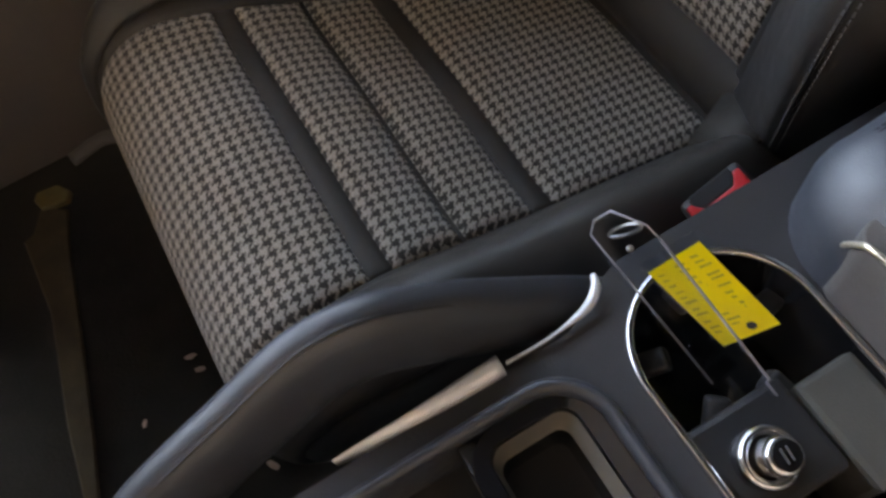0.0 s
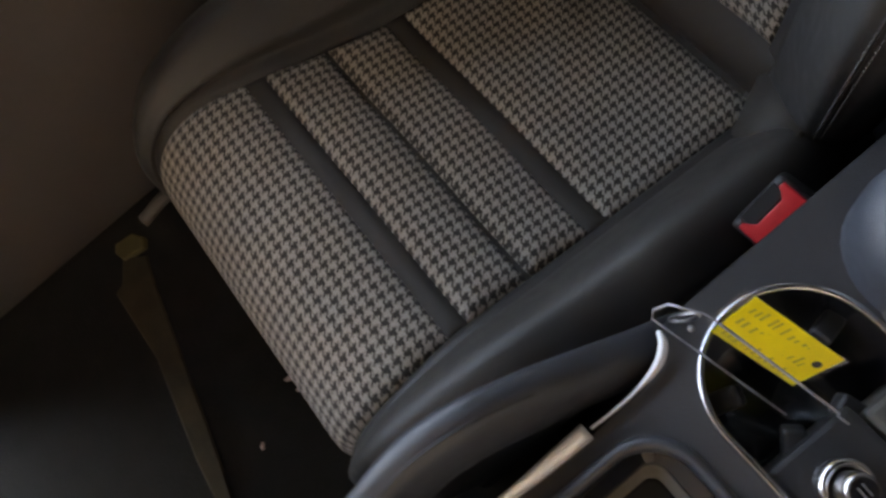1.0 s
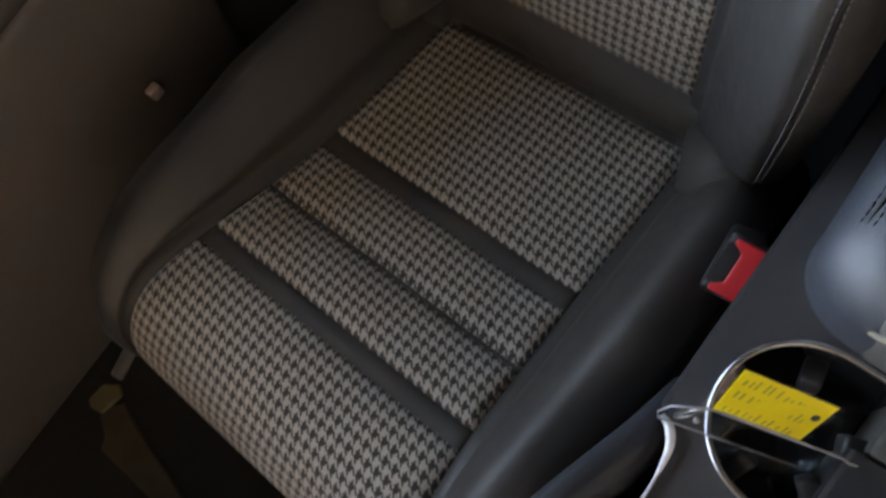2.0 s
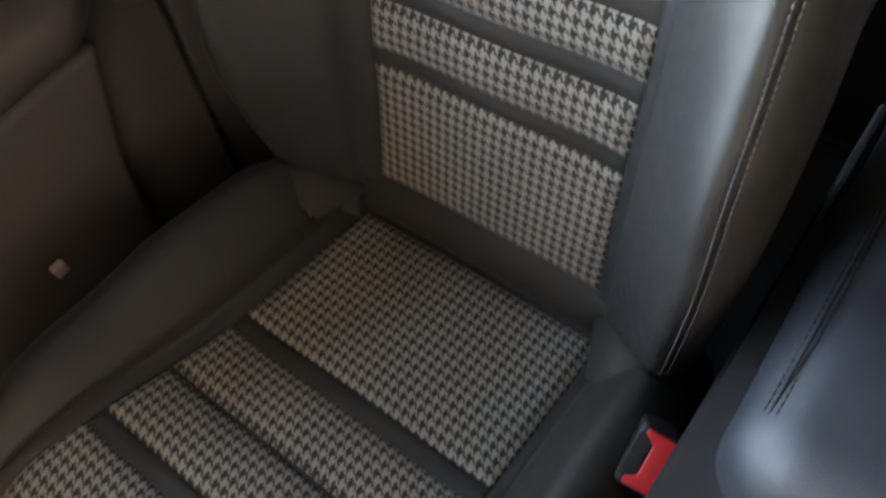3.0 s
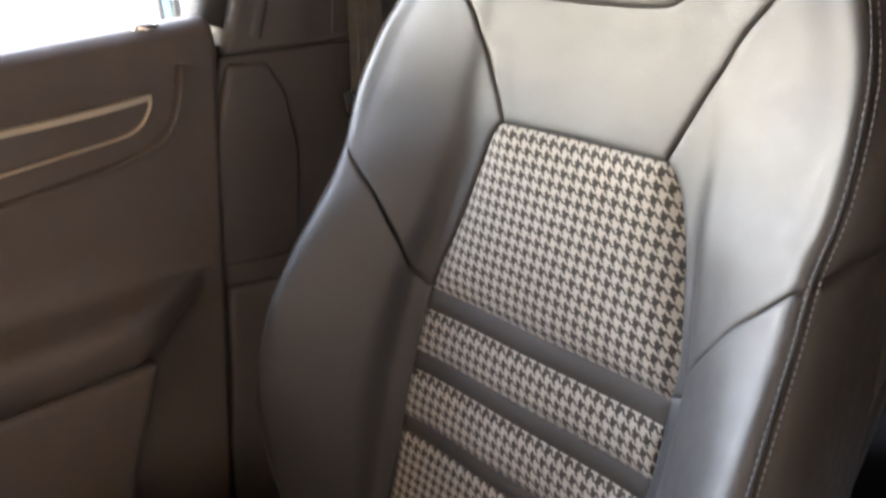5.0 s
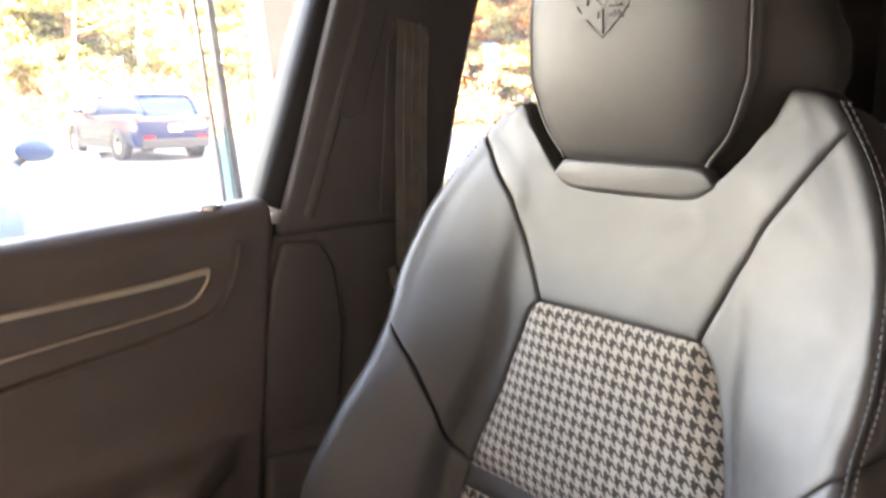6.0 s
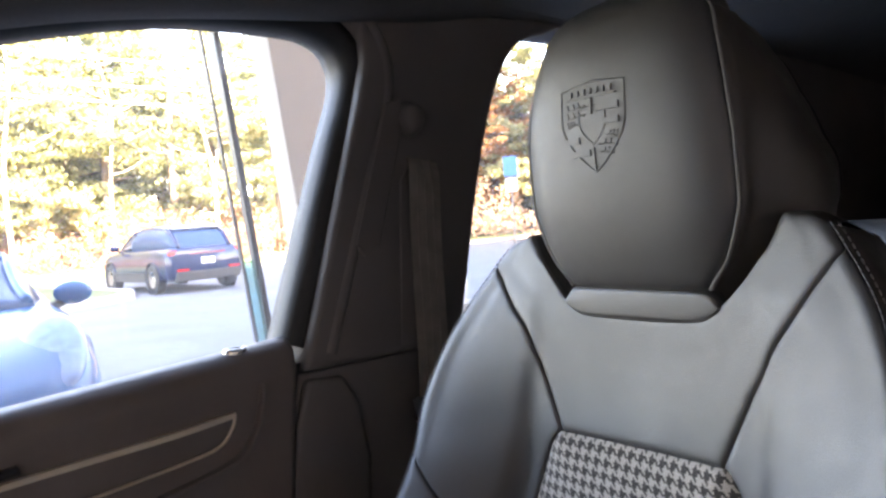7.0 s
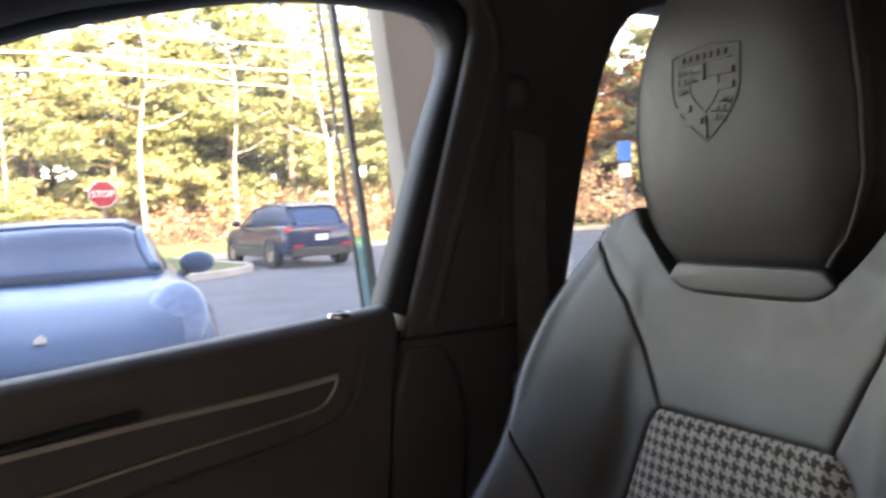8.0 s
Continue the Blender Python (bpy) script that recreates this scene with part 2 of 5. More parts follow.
# ---- building tools ----


def mesh_from(name, verts, faces, material, smooth=True, uvs=None):
    me = bpy.data.meshes.new(name)
    me.from_pydata([tuple(map(float, v)) for v in verts], [], [tuple(map(int, f)) for f in faces])
    me.materials.append(material)
    if smooth:
        me.polygons.foreach_set("use_smooth", [True] * len(me.polygons))
    if uvs is not None:
        layer = me.uv_layers.new(name="UVMap")
        loops = np.empty(len(me.loops), dtype=np.int64)
        me.loops.foreach_get("vertex_index", loops)
        layer.data.foreach_set("uv", np.asarray(uvs, dtype=np.float32)[loops].ravel())
    me.update()
    return me


def place(ob, parent):
    if parent is not None:
        ob.parent = parent
    return ob


def part(name, bm, material, parent=None, label="", smooth=False):
    """Links a bmesh as one mesh object under a thing or a part."""
    me = bpy.data.meshes.new(name)
    bmesh.ops.recalc_face_normals(bm, faces=bm.faces)
    bm.to_mesh(me)
    bm.free()
    me.materials.append(material)
    if smooth:
        me.polygons.foreach_set("use_smooth", [True] * len(me.polygons))
    ob = place(new(name, me), parent)
    return tagged(ob, label) if label else ob


def mpart(name, me, parent=None, label=""):
    ob = place(new(name, me), parent)
    return tagged(ob, label) if label else ob


def thing(name, label, category, group="", kind="", at=(0, 0, 0)):
    ob = new(name)
    ob.location = at
    ob.empty_display_size = 0.1
    return tagged(ob, label, category, group, kind)


def box_bm(x0, x1, y0, y1, z0, z1, bevel=0.0, segs=2):
    bm = bmesh.new()
    bmesh.ops.create_cube(bm, size=1, matrix=Matrix.Translation(((x0 + x1) / 2, (y0 + y1) / 2, (z0 + z1) / 2)) @ Matrix.Diagonal((x1 - x0, y1 - y0, z1 - z0, 1)))
    if bevel:
        bmesh.ops.bevel(bm, geom=bm.edges[:], offset=bevel, segments=segs, affect="EDGES", profile=0.6)
    return bm


def turned(bm, m):
    bmesh.ops.transform(bm, matrix=m, verts=bm.verts[:])
    return bm


def prism_bm(points, axis, a0, a1, bevel=0.0, segs=2):
    """A polygon drawn in the plane across an axis, given thickness from a0 to a1 along it."""
    def at(p, a):
        return {"x": (a, p[0], p[1]), "y": (p[0], a, p[1]), "z": (p[0], p[1], a)}[axis]
    bm = bmesh.new()
    low, top = [bm.verts.new(at(p, a0)) for p in points], [bm.verts.new(at(p, a1)) for p in points]
    bm.faces.new(low), bm.faces.new(top[::-1])
    for i in range(len(points)):
        k = (i + 1) % len(points)
        bm.faces.new((low[i], top[i], top[k], low[k]))
    bmesh.ops.recalc_face_normals(bm, faces=bm.faces)
    if bevel:
        bmesh.ops.bevel(bm, geom=bm.edges[:], offset=bevel, segments=segs, affect="EDGES", profile=0.6, clamp_overlap=True)
    return bm


def smooth_line(points, n, closed=False):
    """n points along a Catmull-Rom curve through the given ones."""
    p = np.asarray(points, dtype=float)
    k = len(p)
    out = []
    spans = k if closed else k - 1
    for i in range(n):
        u = i * spans / (n if closed else n - 1)
        j = min(int(u), spans - 1)
        f = u - j
        if closed:
            a, b, c, d = (p[(j + q) % k] for q in (-1, 0, 1, 2))
        else:
            b, c = p[j], p[j + 1]
            a = p[j - 1] if j else 2 * b - c
            d = p[j + 2] if j + 2 < k else 2 * c - b
        out.append(0.5 * (2 * b + (c - a) * f + (2 * a - 5 * b + 4 * c - d) * f * f + (3 * b - 3 * c + d - a) * f ** 3))
    return np.array(out)


def sweep_bm(line, profile, closed=False, up=(0, 0, 1), caps=True):
    """A closed profile (across, up) carried along a line; profile may be a function of the index."""
    bm = bmesh.new()
    rings = []
    n = len(line)
    for i, p in enumerate(line):
        a, b = line[(i - 1) % n if closed else max(i - 1, 0)], line[(i + 1) % n if closed else min(i + 1, n - 1)]
        t = (Vector(b) - Vector(a)).normalized()
        side = t.cross(Vector(up)).normalized()
        over = side.cross(t)
        prof = profile(i / (n - 1)) if callable(profile) else profile
        rings.append([bm.verts.new(Vector(p) + side * u + over * w) for u, w in prof])
    m = len(rings[0])
    for i in range(n if closed else n - 1):
        r, q = rings[i], rings[(i + 1) % n]
        for j in range(m):
            bm.faces.new((r[j], r[(j + 1) % m], q[(j + 1) % m], q[j]))
    if not closed and caps:
        bm.faces.new(rings[0][::-1]), bm.faces.new(rings[-1])
    return bm


def circle(r, n=10, ry=None):
    return [(r * math.cos(2 * math.pi * i / n), (ry or r) * math.sin(2 * math.pi * i / n)) for i in range(n)]


def lathe_bm(profile, n=32):
    """A profile of (radius, height) turned round z."""
    bm = bmesh.new()
    rings = [[bm.verts.new((r * math.cos(2 * math.pi * i / n), r * math.sin(2 * math.pi * i / n), z)) for i in range(n)] for r, z in profile]
    for a, b in zip(rings, rings[1:]):
        for i in range(n):
            bm.faces.new((a[i], a[(i + 1) % n], b[(i + 1) % n], b[i]))
    bmesh.ops.remove_doubles(bm, verts=bm.verts[:], dist=1e-6)
    return bm


def pchip(xs, ys, x):
    """Smooth, not overshooting interpolation."""
    xs, ys, x = np.asarray(xs, float), np.asarray(ys, float), np.asarray(x, float)
    h, d = np.diff(xs), np.diff(ys) / np.diff(xs)
    m = np.zeros(len(xs))
    m[0], m[-1] = d[0], d[-1]
    for i in range(1, len(xs) - 1):
        if d[i - 1] * d[i] > 0:
            w1, w2 = 2 * h[i] + h[i - 1], h[i] + 2 * h[i - 1]
            m[i] = (w1 + w2) / (w1 / d[i - 1] + w2 / d[i])
    k = np.clip(np.searchsorted(xs, x) - 1, 0, len(xs) - 2)
    t = (x - xs[k]) / h[k]
    return ((1 + 2 * t) * (1 - t) ** 2 * ys[k] + t * (1 - t) ** 2 * h[k] * m[k] + t * t * (3 - 2 * t) * ys[k + 1] + t * t * (t - 1) * h[k] * m[k + 1])


class Loft:
    """An upholstered body: a centre line in the y-z plane and, at each station along it, a half cross-section of control points
    (x, forward). s counts the control points outwards from the middle (negative on the other side), v runs along the centre line in metres."""

    def __init__(self, centre, sections, flip=1):
        c = smooth_line(centre, 400)
        self.bend = None
        self.arc = np.concatenate([[0], np.cumsum(np.linalg.norm(np.diff(c, axis=0), axis=1))])
        knots = np.linspace(0, 399, len(centre)).round().astype(int)
        self.knots = self.arc[knots]
        t = np.gradient(c, axis=0)
        t /= np.linalg.norm(t, axis=1)[:, None]
        self.c, self.n = c, flip * np.stack([-t[:, 1], t[:, 0]], axis=1)
        sec = np.asarray(sections, float)                       # stations x points x 2
        self.sec = np.stack([np.stack([pchip(self.knots, sec[:, k, q], self.arc) for q in (0, 1)], axis=1) for k in range(sec.shape[1])], axis=1)

    def v_at_z(self, z):
        return float(np.interp(z, self.c[:, 1], self.arc))

    def v_at_y(self, y):
        k = np.argmin(self.c[:, 0])
        return float(np.interp(y, self.c[k:, 0], self.arc[k:]))

    def __call__(self, s, v):
        s, v = np.broadcast_arrays(np.asarray(s, float), np.asarray(v, float))
        shape, s, v = s.shape, s.ravel(), v.ravel()
        f = np.interp(v, self.arc, np.arange(400))
        i = np.clip(f.astype(int), 0, 398)
        w = (f - i)[:, None]
        c, n = self.c[i] * (1 - w) + self.c[i + 1] * w, self.n[i] * (1 - w) + self.n[i + 1] * w
        sec = self.sec[i] * (1 - w)[:, :, None] + self.sec[i + 1] * w[:, :, None]
        a, top = np.abs(s), sec.shape[1] - 1
        j = np.clip(a.astype(int), 0, top - 1)
        t = (a - j)[:, None]
        row = np.arange(len(s))
        mirror = sec[row, 1] * np.array([-1, 1])
        p0 = np.where((j == 0)[:, None], mirror, sec[row, np.maximum(j - 1, 0)])
        p1, p2 = sec[row, j], sec[row, j + 1]
        p3 = np.where((j + 2 > top)[:, None], 2 * p2 - p1, sec[row, np.minimum(j + 2, top)])
        q = 0.5 * (2 * p1 + (p2 - p0) * t + (2 * p0 - 5 * p1 + 4 * p2 - p3) * t * t + (3 * p1 - 3 * p2 + p3 - p0) * t ** 3)
        x = np.where(s < 0, -q[:, 0], q[:, 0])
        p = np.stack([x, c[:, 0] + n[:, 0] * q[:, 1], c[:, 1] + n[:, 1] * q[:, 1]], axis=1)
        return (self.bend(p) if self.bend else p).reshape(shape + (3,))


def eased(n):
    """0 to 1 with closer steps near both ends."""
    t = np.linspace(0, 1, n)
    return 0.82 * (0.5 - 0.5 * np.cos(math.pi * t)) + 0.18 * t


def patch(name, loft, f, na, nb, material, parent, puff=0.004, r=0.008, groove=0.003, edges="lrbt", label="", uv_scale=None, relief=None):
    """A sewn panel on a loft: f maps (a, b) in the unit square to (s, v); it swells inside and dips into its seams."""
    A, B = np.meshgrid(eased(na), eased(nb), indexing="ij")
    s, v = f(A, B)
    s, v = np.broadcast_arrays(s, v)
    P = loft(s, v)
    da, db = np.gradient(P, axis=0), np.gradient(P, axis=1)
    N = np.cross(da, db)
    N /= np.maximum(np.linalg.norm(N, axis=2), 1e-9)[:, :, None]
    mid = N[na // 2, nb // 2]
    i = int(np.interp(np.median(v), loft.arc, np.arange(400)))
    ref = np.array([0.6 * np.sign(np.median(s)) if abs(np.median(s)) > 0.3 else 0, loft.n[i][0], loft.n[i][1]])
    if np.dot(mid, ref) < 0:
        N = -N
    la = np.concatenate([np.zeros((1, nb)), np.cumsum(np.linalg.norm(np.diff(P, axis=0), axis=2), axis=0)])
    lb = np.concatenate([np.zeros((na, 1)), np.cumsum(np.linalg.norm(np.diff(P, axis=1), axis=2), axis=1)], axis=1)
    d = np.full((na, nb), 1.0)
    for key, arr in (("l", la), ("r", la[-1:] - la), ("b", lb), ("t", lb[:, -1:] - lb)):
        if key in edges:
            d = np.minimum(d, arr)
    off = -groove + (puff + groove) * (1 - np.exp(-d / r))
    if relief is not None:
        off = off + relief(P, s, v)
    P = P + N * off[:, :, None]
    idx = np.arange(na * nb).reshape(na, nb)
    faces = np.stack([idx[:-1, :-1], idx[1:, :-1], idx[1:, 1:], idx[:-1, 1:]], axis=-1).reshape(-1, 4)
    if np.dot(np.cross(P[1, 0] - P[0, 0] if na > 1 else 0, P[0, 1] - P[0, 0]), N[0, 0]) < 0:
        faces = faces[:, ::-1]
    uvs = np.stack([P[:, :, 0], v], axis=-1).reshape(-1, 2)
    me = mesh_from(name, P.reshape(-1, 3), faces, material, True, uvs)
    return mpart(name, me, parent, label)

# ---- passenger seat ----


def section(wi, xo, p, back=-0.12, inner=0.0):
    xb, rise = xo - 0.042, xo - 0.042 - wi
    return [(0, 0), (wi, inner), (wi + 0.4 * rise, inner + 0.42 * (p - inner)), (xb, p), (xo, p - 0.03), (xo + 0.006, p - 0.085), (xo - 0.02, back)]


def stitches(name, loft, s, v0, v1, step, material, parent, side=0.0031, lift=0.0020, width=0.0007):
    """Two rows of short thread stitches either side of a seam that runs along v; s may be a function of v."""
    verts, faces = [], []
    vs = np.arange(v0, v1, step)
    for row in (-1, 1):
        for v in vs:
            sv = s(v) if callable(s) else s
            a, b = loft(sv, v), loft(sv, v + step * 0.62)
            e = loft(sv + 0.05, v) - a
            e = e / max(np.linalg.norm(e), 1e-6)
            t = (b - a) / max(np.linalg.norm(b - a), 1e-6)
            n = np.cross(e, t)
            i = int(np.interp(v, loft.arc, np.arange(400)))
            if np.dot(n, (0.7 * np.sign(sv), loft.n[i][0], loft.n[i][1])) < 0:
                n = -n
            k = len(verts)
            for q, w in ((a, 1), (b, 1)):
                base = q + e * row * side + n * lift
                verts += [base - e * width, base + n * width, base + e * width, base - n * width]
            faces += [(k + i, k + (i + 1) % 4, k + 4 + (i + 1) % 4, k + 4 + i) for i in range(4)] + [(k + 3, k + 2, k + 1, k), (k + 4, k + 5, k + 6, k + 7)]
    return mpart(name, mesh_from(name, verts, faces, material, False), parent, "pale grey double stitching")


def seam_tube(name, loft, s, v, r, material, parent, n=60, lift=0.0, label=""):
    """A round piping along a path of (s, v) on a loft."""
    t = np.linspace(0, 1, n)
    pts = loft(s(t), v(t))
    if lift:
        pts = pts + np.array([0, -lift, 0])
    return part(name, sweep_bm([tuple(p) for p in pts], circle(r, 6)), material, parent, label, True)


seat = thing("passenger_seat", "black leather car seat with beige houndstooth cloth inserts", "car seat", at=(0, 0.3, 0.42))
seat_inv = Matrix.Translation((0, -0.3, -0.42))


def on_seat(ob):
    ob.matrix_parent_inverse = seat_inv
    return ob


# cushion: from under the nose, over it and back to the bight
CUSH = Loft([(.078, .55), (.042, .61), (.029, .675), (.046, .733), (.092, .762), (.16, .754), (.237, .723), (.30, .701), (.40, .677), (.492, .656), (.55, .645)],
            [section(.150, .205, .000, -.12), section(.156, .215, .002, -.14), section(.162, .224, .004, -.15), section(.166, .232, .010, -.15),
             section(.164, .238, .022, -.16), section(.156, .244, .044, -.17), section(.151, .248, .064, -.17), section(.148, .250, .080, -.17),
             section(.147, .250, .082, -.16), section(.147, .246, .046, -.16), section(.147, .240, .010, -.16)])
cv = CUSH.v_at_y
C0, A0, A1, B0, C1, C2, PE = 0.035, cv(.158), cv(.177), cv(.237), cv(.300), cv(.320), cv(.493)


def strip(v0, v1, s0=-1, s1=1):
    return lambda a, b: (s0 + (s1 - s0) * a, v0 + (v1 - v0) * b)


for v0, v1, m, pf in ((C0, A0, TWEED, .004), (A0, A1, BAND, .0015), (A1, B0 - .0022, TWEED, .005), (B0 - .0022, B0 + .0022, BAND, -.0035),
                      (B0 + .0022, C1, TWEED, .005), (C1, C2, BAND, .0015), (C2, PE, TWEED, .004)):
    on_seat(patch("cushion_panel" if m is TWEED else "cushion_band", CUSH, strip(v0, v1), 60, max(8, int((v1 - v0) / .005)), m, seat, pf * (1.4 if m is TWEED else 1), .0065 if m is TWEED else .005, .0025,
                  label="beige and brown houndstooth cloth" if m is TWEED else "dark grey leather band"))
on_seat(patch("cushion_band", CUSH, strip(PE, cv(.545)), 40, 8, BAND, seat, .002, .006))
for q in (-1, 1):
    on_seat(patch("cushion_bolster", CUSH, strip(C0, cv(.545), q * 1, q * 4), 40, 90, LEATHER_WARM, seat, .003, .0045, .003, label="smooth black leather side bolster"))
    on_seat(patch("cushion_side", CUSH, strip(C0, cv(.545), q * 4, q * 6), 16, 60, LEATHER_WARM, seat, .002, .007, .002))
on_seat(part("seat_base", box_bm(-.21, .21, .11, .50, .46, .60, .03, 3), PLASTIC, seat))
for x in (-.19, .19):
    on_seat(part("seat_rail", box_bm(x - .025, x + .025, .06, .62, .405, .462, .006), PLASTIC, seat))

# back rest
def back_section(wi, xo, p, back=-0.12):
    """Insert edge, rising bolster, crest, stitched edge, side, rear."""
    xb = xo - 0.024
    return [(0, 0), (wi, .003), (wi + .36 * (xb - wi), .003 + .40 * p), (xb, p - .001), (xo, p + .001), (xo + .016, p - .050), (xo + .002, back)]


BZ = (.640, .705, .80, .87, .92, .99, 1.06, 1.10, 1.137, 1.20, 1.25, 1.295, 1.335)
BY = (.490, .517, .543, .560, .575, .597, .617, .627, .635, .645, .651, .657, .662)
def door_side_slope(p):
    """The door-side shoulder sits a little lower."""
    out = np.clip((-p[:, 0] - .095) / .04, 0, 1)
    k = np.clip((p[:, 2] - 1.19) / .10, 0, 1)
    k = k * k * (3 - 2 * k)
    return p + np.stack([0 * out, 0 * out, -.013 * k * out], axis=1)


BACK = Loft(list(zip(BY, BZ)),
            [back_section(.130, .208, .030), back_section(.129, .216, .052), back_section(.127, .225, .088), back_section(.128, .229, .104), back_section(.128, .227, .105), back_section(.125, .222, .091),
             back_section(.110, .214, .066), back_section(.101, .211, .058),
             [(0, 0), (.095, .005), (.129, .020), (.190, .050), (.213, .053), (.229, .002), (.215, -.12)],
             [(0, 0), (.090, .006), (.123, .0145), (.183, .032), (.206, .034), (.222, -.017), (.208, -.12)],
             [(0, 0), (.084, .005), (.116, .0100), (.165, .019), (.190, .0175), (.192, -.034), (.166, -.11)],
             [(0, 0), (.085, .003), (.112, .005), (.140, .008), (.162, .005), (.160, -.038), (.142, -.11)],
             [(0, 0), (.085, .0), (.101, .002), (.116, .003), (.130, -.008), (.128, -.038), (.116, -.11)]])
BACK.bend = door_side_slope
bz = BACK.v_at_z
K0, D1a, D1b, D2a, D2b, D3a, D3b, TV = bz(.706), bz(.838), bz(.855), bz(.901), bz(.919), bz(.959), bz(.979), bz(1.137)
SEAM_V = [bz(z) for z in (1.137, 1.167, 1.191, 1.215, 1.238, 1.267, 1.283, 1.294)]
SEAM_S = (.77, 0.97, 1.21, 1.78, 2.18, 2.71, 3.3, 4.0)


def insert_edge(v):
    """Half width of the cloth insert in s: full below, its top corners rounded."""
    u = np.clip((v - bz(1.070)) / (TV - bz(1.070)), 0, 1)
    return 0.77 + 0.23 * np.sqrt(np.clip(1 - u ** 2.0, 0, 1))


def shoulder_seam(v):
    """The seam from the insert's top corner up to the shoulder, in s."""
    return pchip(SEAM_V, SEAM_S, np.clip(v, TV, SEAM_V[-1]))


def sway(v, side):
    """The sewn insert sits a little off centre between its band and its top."""
    u = np.clip((v - D3b) / (TV - D3b), 0, 1)
    return 1 + np.where(np.asarray(side) < 0, -.065, .035) * np.sin(math.pi * u)


def inner_edge(v):
    return np.where(v <= TV, insert_edge(v), shoulder_seam(v))


def bolster_seam(a):
    """Height of the cross seam of the bolster, from the insert (a=0) to the stitched edge."""
    return pchip((0, .2, .39, .6, .85, 1), (D3b + .003, .3740, .4035, .4440, .4690, .4745), a)


def back_top(a):
    """The top edge of the back, dipping to pass under the head restraint; a is 0 in the middle and 1 at the stitched edge."""
    return pchip((0, .30, .36, .42, .475, .72, .88, 1), [bz(z) for z in (1.244, 1.245, 1.256, 1.275, 1.296, 1.319, 1.318, 1.310)], np.abs(a))


for v0, v1, m, pf in ((K0, D1a, TWEED, .004), (D1a, D1b, BAND, .001), (D1b, D2a, TWEED, .005), (D2a, D2b, BAND, .001), (D2b, D3a, TWEED, .005), (D3a, D3b, BAND, .001)):
    on_seat(patch("backrest_panel" if m is TWEED else "backrest_band", BACK, strip(v0, v1), 56, max(8, int((v1 - v0) / .004)), m, seat, pf, .006, .0025,
                  label="beige and brown houndstooth cloth" if m is TWEED else "dark grey leather band"))
on_seat(patch("backrest_panel", BACK, lambda a, b: ((2 * a - 1) * insert_edge(D3b + (TV - D3b) * b) * sway(D3b + (TV - D3b) * b, 2 * a - 1), D3b + (TV - D3b) * b), 80, 80, TWEED, seat, .011, .013, .0025,
              label="beige and brown houndstooth cloth"))
on_seat(patch("bight_roll", BACK, strip(bz(.655), K0, -1.6, 1.6), 40, 12, BAND, seat, .010, .012, .003, label="plain dark leather roll"))
def centre_panel(a, b):
    v = TV + (back_top(2 * a - 1) - TV) * b
    return (2 * a - 1) * shoulder_seam(v), v


on_seat(patch("backrest_centre", BACK, centre_panel, 110, 50, LEATHER, seat, .0012, .0022, .0028, label="smooth black leather upper panel"))
rows = []
for a in np.linspace(-1, 1, 90):
    p = BACK(a * shoulder_seam(back_top(a)), back_top(a))
    rows.append([p + np.array(d) for d in ((0, .0005, -.003), (0, .006, -.0005), (0, .02, -.001), (0, .06, -.012), (0, .115, -.04))])
idx = np.arange(90 * 5).reshape(90, 5)
on_seat(mpart("backrest_top", mesh_from("backrest_top", np.array(rows).reshape(-1, 3), np.stack([idx[:-1, :-1], idx[:-1, 1:], idx[1:, 1:], idx[1:, :-1]], axis=-1).reshape(-1, 4), LEATHER_WARM), seat))
for q in (-1, 1):
    on_seat(patch("backrest_bolster", BACK, lambda a, b: (q * (1 + 3 * a), 0.0 + bolster_seam(a) * b), 40, 70, LEATHER, seat, .0008, .0016, .0014, label="smooth black leather side bolster"))

    def upper(a, b):
        v = bolster_seam(a) + (SEAM_V[-1] - bolster_seam(a)) * b
        e = inner_edge(v) * sway(v, q)
        return q * (e + (4 - e) * a), v
    on_seat(patch("backrest_shoulder", BACK, upper, 44, 80, LEATHER, seat, .0008, .0016, .0014, label="smooth black leather shoulder panel"))
    on_seat(patch("backrest_side", BACK, lambda a, b: (q * (4 + 2 * a), (.4745 + .05 * a) * b), 20, 60, LEATHER_WARM, seat, .002, .005, .002, label="black leather side panel"))
    on_seat(patch("backrest_side", BACK, lambda a, b: (q * (4 + 2 * a), .4745 + .05 * a + (bz(1.310) - .4745 - .05 * a) * b), 20, 40, LEATHER_WARM, seat, .003, .005, .002, label="black leather shoulder side panel"))
    on_seat(seam_tube("side_seam", BACK, lambda t: q * 4.0 + 0 * t, lambda t: bz(.70) + (bz(1.307) - bz(.70)) * t, .0009, PLASTIC, seat, n=120, lift=.0004))
    on_seat(stitches("stitching", BACK, q * 4.0, bz(.70), bz(1.307), .0048, THREAD, seat))
shell = [(-.215, .60), (.215, .60), (.225, .80), (.232, 1.0), (.232, 1.17), (.19, 1.24), (.15, 1.275), (.115, 1.300), (-.10, 1.295), (-.17, 1.25), (-.225, 1.17), (-.232, 1.0), (-.225, .80)]
sh = prism_bm(shell, "y", -.02, .02, .012, 2)
bmesh.ops.transform(sh, matrix=Matrix.Shear("XZ", 4, (0, 0)), verts=sh.verts[:])
for vtx in sh.verts:
    vtx.co.y += float(np.interp(vtx.co.z, BZ, BY)) + .112
on_seat(part("back_shell", sh, PLASTIC, seat))

